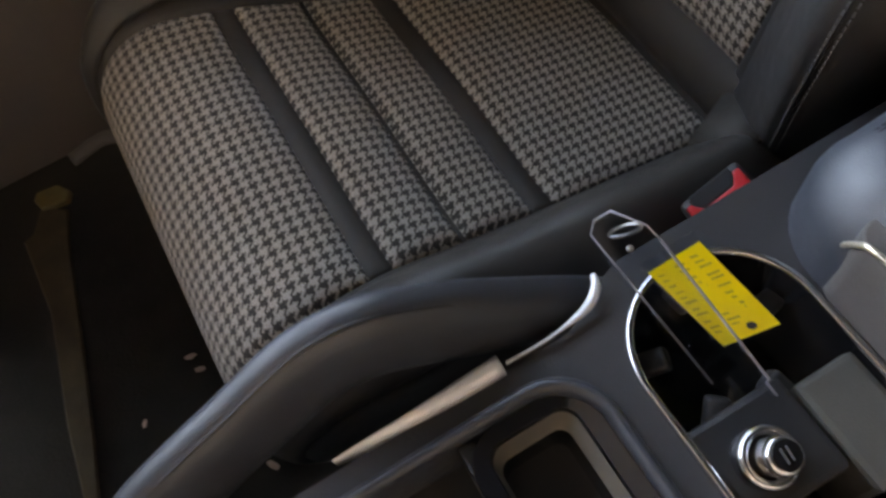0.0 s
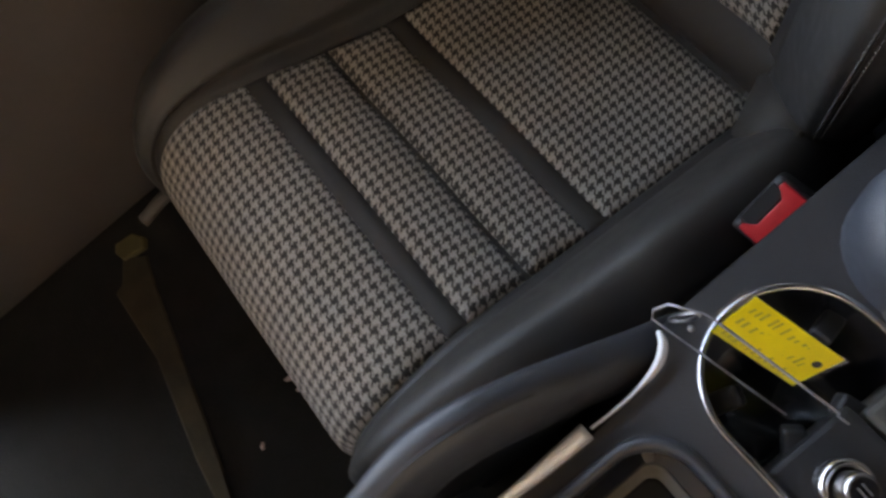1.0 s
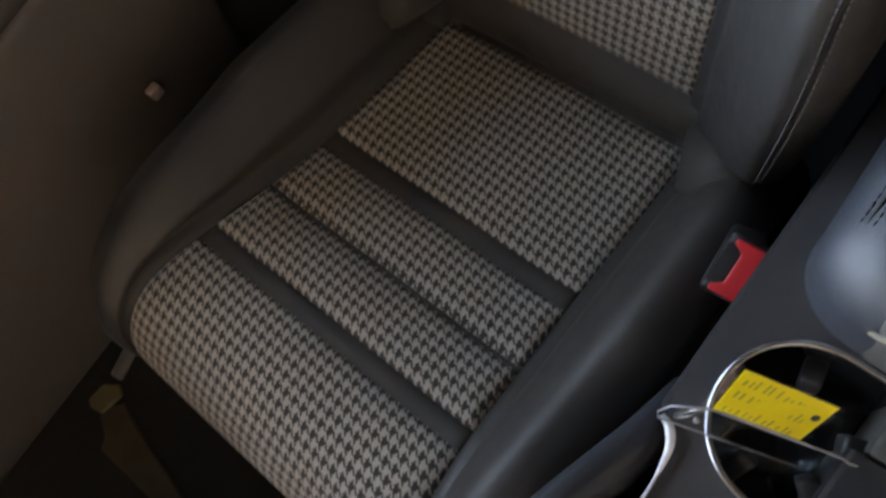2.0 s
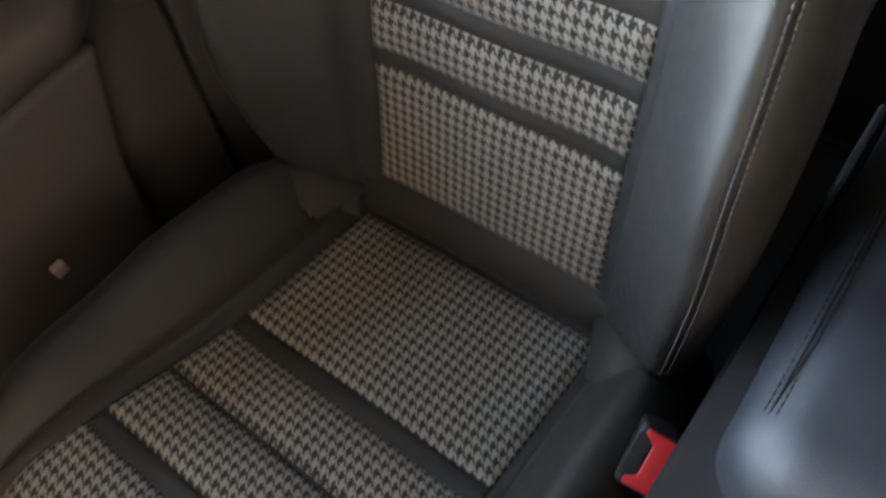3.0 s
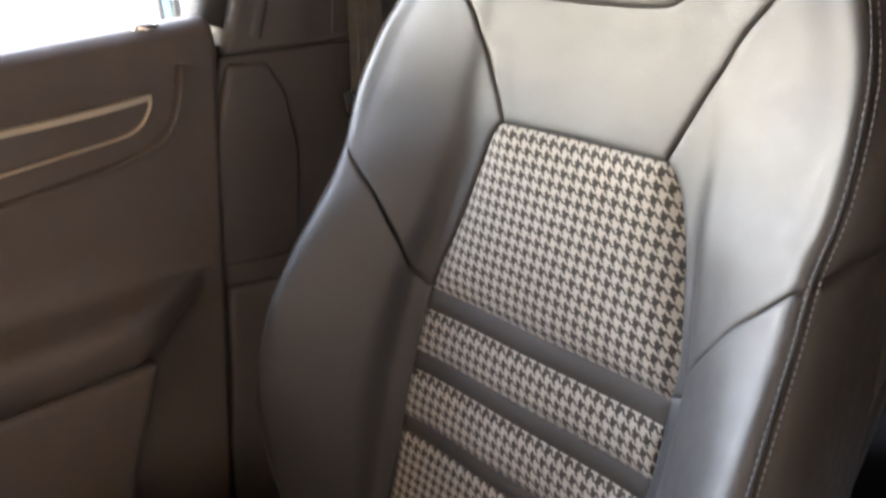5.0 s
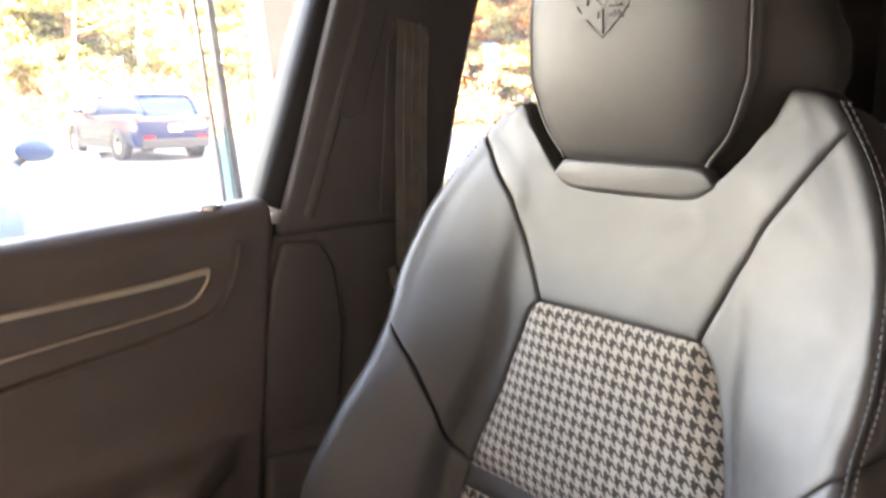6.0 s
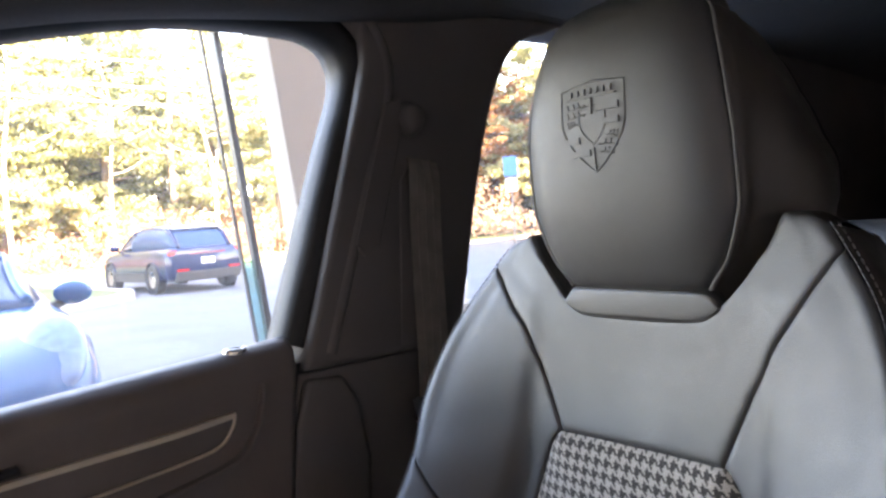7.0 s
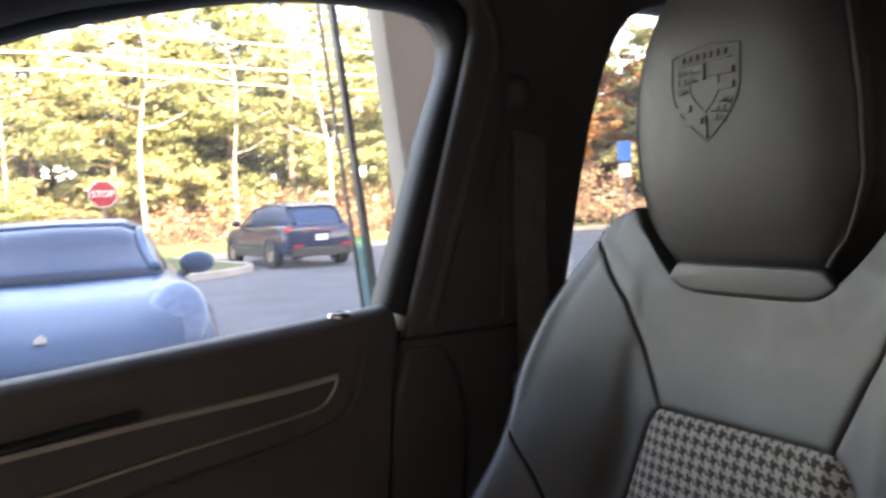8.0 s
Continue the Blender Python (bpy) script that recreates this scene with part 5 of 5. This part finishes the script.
def car(name, label, paint, spec, at, yaw):
    """A parked car. It points along +x at yaw 0; spec holds its stations."""
    ob = thing(name, label, "car")
    ob.matrix_world = Matrix.Translation(at) @ Matrix.Rotation(radians(yaw), 4, "Z")
    xs = np.linspace(spec["body"][0][0], spec["body"][-1][0], 60)
    tab = np.array(spec["body"])
    body = []
    for x in xs:
        w, zb, zs, zt, zc = (float(pchip(tab[:, 0], tab[:, k], x)) for k in range(1, 6))
        body.append(ring_of(x, [(0, zb), (w * .86, zb), (w * .97, zb + .06), (w, zb + .22), (w * 1.0, zs - .08), (w * .985, zs), (w * .93, zs + .6 * (zt - zs)), (w * .80, zt), (w * .5, zt * .35 + zc * .65), (0, zc)]))
    part("body", loft_bm(body), paint, ob, smooth=True)
    g = np.array(spec["cabin"])
    gx = np.linspace(g[0][0], g[-1][0], 40)
    cab = []
    for x in gx:
        wb, wr, z0, z1 = (float(pchip(g[:, 0], g[:, k], x)) for k in range(1, 5))
        cab.append(ring_of(x, [(0, z0), (wb, z0), (wb * .55 + wr * .45, z0 + .6 * (z1 - z0)), (wr, z1 - .16 * (z1 - z0)), (wr * .8, z1 - .03 * (z1 - z0)), (0, z1)]))
    part("windows", loft_bm(cab), CARGLASS, ob, "dark tinted glass", True)
    r0, r1 = spec["roof"]
    rf = []
    for x in np.linspace(r0, r1, 24):
        wb, wr, z0, z1 = (float(pchip(g[:, 0], g[:, k], x)) for k in range(1, 5))
        up = z1 + .012
        rf.append(ring_of(x, [(0, up - .03), (wr * 1.0, up - .16 * (z1 - z0) - .03), (wr * 1.03, up - .15 * (z1 - z0)), (wr * .82, up - .025 * (z1 - z0)), (0, up)]))
    part("roof", loft_bm(rf), paint, ob, smooth=True)
    for sy in (-1, 1):
        pts = []
        for x in list(np.linspace(g[-1][0] - .02, r1, 10)):
            wb, wr, z0, z1 = (float(pchip(g[:, 0], g[:, k], x)) for k in range(1, 5))
            pts.append((x, sy * (wr + .01), z1 - .13 * (z1 - z0)))
        part("front_pillar", sweep_bm(pts, circle(.035, 8)), paint, ob, smooth=True)
        pts = []
        for x in list(np.linspace(r0, g[0][0] + .02, 10)):
            wb, wr, z0, z1 = (float(pchip(g[:, 0], g[:, k], x)) for k in range(1, 5))
            pts.append((x, sy * (wr + .01), z1 - .13 * (z1 - z0)))
        part("rear_pillar", sweep_bm(pts, circle(.05, 8)), paint, ob, smooth=True)
        for x in spec["wheels"]:
            y = sy * spec["track"]
            wm = Matrix.Translation((x, y, .35)) @ Matrix.Rotation(radians(90), 4, "X")
            wheel = part("wheel", turned(lathe_bm([(.20, -.11), (.33, -.11), (.35, -.08), (.35, .08), (.33, .11), (.20, .11)], 28), wm), RUBBER, ob, "black tyre", True)
            part("rim", turned(lathe_bm([(0, .085 * sy * -1), (.06, .09 * sy * -1), (.10, .07 * sy * -1), (.20, .10 * sy * -1), (.225, .10 * sy * -1)], 20), wm), STEEL, wheel, "grey alloy rim", True)
            part("wheel_arch", turned(lathe_bm([(.36, -.02), (.40, -.02), (.40, .02), (.36, .02), (.36, -.02)], 28), Matrix.Translation((x, sy * (spec["track"] + .10), .36)) @ Matrix.Rotation(radians(90), 4, "X")), RUBBER, ob, smooth=True)
        mx, my, mz = spec["mirror"]
        mir = bmesh.new()
        bmesh.ops.create_uvsphere(mir, u_segments=14, v_segments=8, radius=1, matrix=Matrix.Translation((mx, sy * my, mz)) @ Matrix.Diagonal((.07, .13, .085, 1)))
        mo = part("mirror", mir, paint, ob, smooth=True)
        part("mirror_foot", sweep_bm([(mx + .02, sy * (my - .22), mz - .12), (mx, sy * (my - .05), mz - .05)], circle(.03, 8)), RUBBER, mo, smooth=True)
        if "lamp" in spec:
            lx, ly, lz = spec["lamp"]
            lb = bmesh.new()
            bmesh.ops.create_uvsphere(lb, u_segments=20, v_segments=12, radius=1, matrix=Matrix.Translation((lx, sy * ly, lz)) @ Matrix.Rotation(radians(32), 4, "Y") @ Matrix.Rotation(radians(sy * 22), 4, "X") @ Matrix.Diagonal((.36, .20, .085, 1)))
            part("headlight", lb, LAMP, ob, "clear oval headlight", True)
    for name_, geo, m_, lab in spec.get("extras", ()):
        part(name_, geo(), m_, ob, lab, False)
    return ob


sedan = dict(
    body=[(-2.42, .70, .38, .62, .80, .84), (-2.2, .88, .28, .70, .93, .97), (-1.5, .96, .20, .75, 1.00, 1.02), (-.6, .95, .18, .78, .97, .98), (.5, .94, .18, .78, .96, .97), (1.1, .955, .20, .76, .955, .94),
          (1.6, .965, .22, .72, .92, .86), (2.0, .95, .24, .66, .83, .75), (2.25, .88, .26, .58, .70, .66), (2.40, .72, .30, .46, .54, .55)],
    cabin=[(-2.0, .60, .40, .93, 1.0), (-1.4, .72, .50, .94, 1.20), (-.7, .77, .56, .95, 1.33), (-.1, .78, .58, .95, 1.355), (.35, .78, .58, .95, 1.30), (.75, .76, .60, .94, 1.13), (1.12, .72, .66, .93, .98)],
    roof=(-1.1, .30), wheels=(-1.45, 1.48), track=.84, mirror=(.72, .97, .99), lamp=(2.02, .70, .735),
    extras=(("badge", lambda: turned(prism_bm([(-.03, .035), (.03, .035), (.03, -.01), (0, -.045), (-.03, -.01)], "z", 0, .008), Matrix.Translation((2.17, 0, .705)) @ Matrix.Rotation(radians(28), 4, "Y") @ Matrix.Rotation(radians(-90), 4, "Z")), STUCCO, "small pale badge"),
            # pale bar inside the opaque windscreen, standing in for a reflection
            ("reflection_bar", lambda: box_bm(.28, .31, -.25, .20, 1.17, 1.20), STUCCO, ""),
            ("air_intake", lambda: box_bm(2.30, 2.395, -.55, .55, .34, .46, .02, 2), RUBBER, "black air intake")))
car("parked_car", "blue low parked car with dark windscreen on the asphalt", BLUE_PAINT, sedan, (-6.36, .52, 0), -6.4)
wagon = dict(
    body=[(-2.36, .80, .36, .80, .98, 1.0), (-2.2, .93, .30, .86, 1.06, 1.08), (-1.4, .965, .26, .92, 1.07, 1.08), (0, .955, .26, .90, 1.04, 1.05), (1.0, .96, .26, .88, 1.02, 1.04), (1.7, .95, .28, .82, .98, .98), (2.2, .86, .32, .70, .84, .84), (2.36, .70, .38, .60, .66, .68)],
    cabin=[(-2.26, .68, .60, 1.00, 1.04), (-2.12, .74, .61, 1.02, 1.20), (-1.92, .78, .62, 1.03, 1.40), (-1.62, .80, .62, 1.03, 1.535), (-1.1, .81, .62, 1.03, 1.60), (-.5, .81, .62, 1.03, 1.62), (.1, .81, .62, 1.03, 1.59), (.7, .78, .64, 1.03, 1.35), (1.25, .72, .68, 1.02, 1.06)],
    roof=(-1.66, .30), wheels=(-1.42, 1.39), track=.87, mirror=(.78, 1.02, 1.12),
    extras=(("tail_lamp", lambda: turned(box_bm(-.05, .05, -.26, .26, -.055, .055, .02, 2), Matrix.Translation((-2.235, .66, .945)) @ Matrix.Rotation(radians(20), 4, "Z")), TAILRED, "red tail lamp"),
            ("tail_lamp", lambda: turned(box_bm(-.05, .05, -.26, .26, -.055, .055, .02, 2), Matrix.Translation((-2.235, -.66, .945)) @ Matrix.Rotation(radians(-20), 4, "Z")), TAILRED, "red tail lamp"),
            ("number_plate", lambda: box_bm(-2.395, -2.36, -.16, .16, .66, .80, .004, 1), WHITE, "white number plate"),
            ("letter_strip", lambda: turned(box_bm(-.02, .02, -.36, .36, -.02, .02, .004, 1), Matrix.Translation((-2.315, 0, .975)) @ Matrix.Rotation(radians(-30), 4, "Y")), CHROME, "chrome strip"),
            ("lamp_strip", lambda: box_bm(-2.36, -2.30, -.45, .45, .885, .925, .006, 1), TAILRED, "dark red lamp strip"),
            ("rear_skirt", lambda: box_bm(-2.42, -2.2, -.78, .78, .28, .50, .04, 2), RUBBER, "black lower bumper"),
            ("reflector", lambda: box_bm(-2.43, -2.38, .50, .76, .52, .57), TAILRED, "red reflector"),
            ("reflector", lambda: box_bm(-2.43, -2.38, -.76, -.50, .52, .57), TAILRED, "red reflector"),
            ("side_sill", lambda: box_bm(-1.0, .98, .86, .985, .26, .50, .03, 2), RUBBER, "black lower door trim"),
            ("side_sill", lambda: box_bm(-1.0, .98, -.985, -.86, .26, .50, .03, 2), RUBBER, "black lower door trim"),
            ("roof_spoiler", lambda: turned(box_bm(-.22, .12, -.60, .60, -.016, .016, .012, 2), Matrix.Translation((-1.66, 0, 1.535)) @ Matrix.Rotation(radians(-14), 4, "Y")), NAVY_PAINT, "roof spoiler")))
car("parked_car", "dark navy parked estate car seen by the grass verge", NAVY_PAINT, wagon, (-19.3, 6.6, 0), 184)

# column and glazed screen of the building


def leaning(bm):
    """The pilaster and the screen lean slightly back as they rise."""
    for v_ in bm.verts:
        v_.co.y -= .10 * (v_.co.z - 1.4)
    return bm


col = leaning(box_bm(-2.40, -2.26, 1.535, 1.98, -.05, 4.396, .006, 2))
tagged(part("wall_column", col, STUCCO, None), "beige rendered slim building column", "column", kind="structure")
# added overhead, out of view, to hold sun and sky off the bay
canopy = prism_bm([(-2.9, -6.0), (2.1, -6.0), (2.1, 16.0), (0.3, 16.0), (0.3, 2.02), (-2.9, 2.02)], "z", 4.4, 5.0)
tagged(part("ceiling_shade_slab", canopy, STUCCO, None), "beige flat slab added out of view to shade the parking bay", "canopy", kind="structure")
# unseen wall added on the driver's side: stops the sun, bounces warm light
tagged(part("wall_warm_fill", box_bm(2.1, 9.0, -14.0, 26.0, 0, 14.0), BUFF, None), "plain buff wall added out of view to block sun and bounce warm fill", "building wall", kind="structure")
# unseen dark wall added ahead of the car to dim the windscreen light
tagged(part("wall_front_block", box_bm(-3.6, 2.096, -14.0, -6.004, 0, 14.0), DARK_BLOCK, None), "plain dark wall added out of view to cut light from the front", "building wall", kind="structure")
screen = thing("glass_screen", "narrow glazed screen with dark posts beside the column", "glass screen", at=(-2.34, 1.31, 0))
S_INV = Matrix.Translation((2.34, -1.31, 0))
part("post", leaning(box_bm(-2.345, -2.325, 1.300, 1.309, -.05, 4.396)), PLASTIC, screen).matrix_parent_inverse = S_INV
part("post", leaning(box_bm(-2.36, -2.32, 1.350, 1.374, -.05, 4.396, .002, 1)), PLASTIC, screen).matrix_parent_inverse = S_INV
TEAL = pane_material("teal_glass", (0.55, 0.80, 0.78))
part("pane", leaning(box_bm(-2.337, -2.333, 1.309, 1.350, 0.02, 1.22)), TEAL, screen, "teal-edged pane").matrix_parent_inverse = S_INV

# stop sign
sign = thing("stop_sign", "red octagonal stop sign on a thin post", "road sign", at=(-19.5, 2.25, 0))
SG = Matrix.Translation((-19.5, 2.25, 2.02)) @ Matrix.Rotation(radians(84), 4, "Z") @ Matrix.Rotation(radians(90), 4, "X")
G_INV = Matrix.Translation((19.5, -2.25, 0))


def octagon(r):
    return [(r * math.cos(radians(22.5 + 45 * i)), r * math.sin(radians(22.5 + 45 * i))) for i in range(8)]


part("rim", turned(prism_bm(octagon(.345), "z", -.006, .004), SG), WHITE, sign, "white border").matrix_parent_inverse = G_INV
part("plate", turned(prism_bm(octagon(.325), "z", .004, .008), SG), SIGNRED, sign, "red plate").matrix_parent_inverse = G_INV
cu = bpy.data.curves.new("lettering", "FONT")
cu.body, cu.size, cu.align_x, cu.align_y, cu.extrude = "STOP", .215, "CENTER", "CENTER", .002
txt = new("lettering", cu)
me = bpy.data.meshes.new_from_object(txt)
bpy.data.objects.remove(txt)
me.transform(SG @ Matrix.Translation((0, 0, .011)))
me.materials.append(WHITE)
mpart("lettering", me, sign, "white word STOP").matrix_parent_inverse = G_INV
part("post", box_bm(-19.56, -19.51, 2.22, 2.28, .1, 2.35), STEEL, sign).matrix_parent_inverse = G_INV

# power lines
for k, (z0, z1) in enumerate(((8.0, 8.9), (7.2, 8.1), (6.9, 7.5))):
    pts = [(-30 - k, -30 + 8 * i, z0 + (z1 - z0) * i / 8 - .5 * math.sin(math.pi * ((i % 4) / 4))) for i in range(9)]
    tagged(part("power_line", sweep_bm(smooth_line(pts, 60), circle(.026, 5)), WHITE, None, smooth=True), "thin pale overhead power line", "power line", group="power lines")


# trees
def leaf_cloud(rng, blobs, count, size, flat=.34):
    """Small two-triangle leaves in loose, flattened sprays scattered through blobs (centre, radius)."""
    verts, faces = [], []
    for c, r in blobs:
        n = int(count * r * r)
        d = rng.normal(size=(n, 3))
        d /= np.linalg.norm(d, axis=1)[:, None]
        heart = rng.normal(size=(11, 3))
        heart *= (rng.uniform(.35, 1.05, (11, 1)) * r / np.linalg.norm(heart, axis=1)[:, None]) * np.array([1, 1, .85])
        reach = rng.uniform(.25, .62, 11) * r
        w = rng.integers(0, 11, n)
        pos = np.array(c) + heart[w] + d * (reach[w][:, None] * rng.uniform(.0, 1.15, (n, 1)) ** .6) * np.array([1, 1, flat])
        for p in pos:
            a = rng.normal(size=3)
            a /= np.linalg.norm(a)
            b = np.cross(a, rng.normal(size=3))
            b /= np.linalg.norm(b)
            s = size * rng.uniform(.6, 1.3)
            k = len(verts)
            verts += [p - a * s, p + b * s * .5, p + a * s, p - b * s * .5]
            faces.append((k, k + 1, k + 2, k + 3))
    return verts, faces


def tree(name, label, seed, height, leaf, bark, crown0, spread, at, dense=640, size=.115):
    rng = np.random.default_rng(seed)
    ob = thing(name, label, "tree", group="woodland trees", at=at)
    trunk = smooth_line([(0, 0, -.1), (rng.normal(0, .1), rng.normal(0, .1), height * .35), (rng.normal(0, .25), rng.normal(0, .25), height * .7), (rng.normal(0, .3), rng.normal(0, .3), height * .97)], 16)
    bm = sweep_bm(trunk, lambda u: circle((.008 if bark is BIRCH else .015) * height * (1 - .88 * u) + .01, 8), up=(1, 0, 0))
    blobs = []
    for i in range(13):
        u = crown0 + (1 - crown0) * i / 12
        p = trunk[min(15, int(u * 15))]
        a = i * 2.4 + rng.uniform(0, 1)
        reach = spread * (1.05 - .75 * ((u - crown0) / (1 - crown0)) ** 1.3) * rng.uniform(.75, 1.1)
        tip = (p[0] + math.cos(a) * reach, p[1] + math.sin(a) * reach, p[2] + reach * .35)
        limb = sweep_bm(smooth_line([tuple(p), ((p[0] + tip[0]) / 2, (p[1] + tip[1]) / 2, p[2] + reach * .1), tip], 6), lambda q: circle(.05 * (1 - .8 * q) + .006, 5), up=(0, 0, 1))
        tmp = bpy.data.meshes.new("limb")
        limb.to_mesh(tmp)
        limb.free()
        bm.from_mesh(tmp)
        bpy.data.meshes.remove(tmp)
        blobs += [(tip, reach * .50), (((p[0] + tip[0]) / 2, (p[1] + tip[1]) / 2, p[2] + reach * .25), reach * .42)]
    part("trunk", bm, bark, ob, smooth=True)
    v, f = leaf_cloud(rng, blobs, dense, size)
    mpart("crown", mesh_from("crown", v, f, leaf, False), ob)
    return ob


protos = [tree("green_tree", "tall tree with yellow-green leaves", 1, 13, LEAF_GREEN, BARK, .12, 3.4, (-40, 9, 0)),
          tree("golden_tree", "tall tree with golden autumn leaves", 2, 11, LEAF_GOLD, BARK, .12, 3.0, (-38, 16, 0)),
          tree("rust_tree", "tree with rust-orange autumn leaves", 3, 9, LEAF_RUST, BARK, .25, 2.6, (-30, 30, 0)),
          tree("birch_tree", "slim pale-barked birch with thin yellow leaves", 4, 10, LEAF_GOLD, BIRCH, .45, 1.8, (-35, 9.6, 0), 90, .09)]
rng = np.random.default_rng(11)
for i in range(96):
    u = i / 95
    dist = rng.uniform(36, 52)
    a = radians(196 - 88 * u + rng.uniform(-2, 2))
    k = int(rng.choice([0, 0, 0, 1, 3])) if u < .55 else int(rng.choice([1, 2, 2, 1]))
    s = rng.uniform(.8, 1.25)
    if u < .6 and i % 12 == 5:
        k, dist = 3, rng.uniform(32.6, 35)
    m = Matrix.Translation((dist * math.cos(a), dist * math.sin(a), .1)) @ Matrix.Rotation(rng.uniform(0, 6.28), 4, "Z")
    c = copy_thing(protos[k], m)
    c.scale = (s, s, s)
# shrubs and undergrowth along the wood's edge
ur = np.random.default_rng(5)
blobs = []
for i in range(150):
    a = radians(200 - 95 * i / 149 + ur.uniform(-1, 1))
    d = ur.uniform(33.5, 44)
    r = ur.uniform(.7, 1.9)
    blobs.append(((d * math.cos(a), d * math.sin(a), r * .7), r))
v, f = leaf_cloud(ur, blobs, 300, .085, .8)
tagged(mpart("undergrowth", mesh_from("undergrowth", v, f, LEAF_DRY, False)), "dry brown undergrowth at the wood's edge", "undergrowth", kind="stuff")

# blue and white sign seen through the rear side window
SB = Matrix.Translation((-17.68, 17.4, 0)) @ Matrix.Rotation(radians(47), 4, "Z")
bsign = thing("road_sign", "blue road sign with a white plate on a thin post", "road sign", at=(-17.68, 17.4, 0))
BS_INV = Matrix.Translation((17.68, -17.4, 0))
SIGNBLUE = mat("sign_blue", (0.03, 0.15, 0.42), 0.5, vary=0.1, scale=4)
part("plate", turned(prism_bm([(-.22, 2.45), (.22, 2.45), (.22, 3.1), (-.22, 3.1)], "y", -.01, .01, .004, 1), SB), SIGNBLUE, bsign, "blue plate").matrix_parent_inverse = BS_INV
part("plate", turned(prism_bm([(-.18, 1.95), (.18, 1.95), (.18, 2.38), (-.18, 2.38)], "y", -.01, .01, .004, 1), SB), WHITE, bsign, "white plate").matrix_parent_inverse = BS_INV
part("post", turned(box_bm(-.03, .03, .012, .06, -.05, 3.0), SB), STEEL, bsign).matrix_parent_inverse = BS_INV
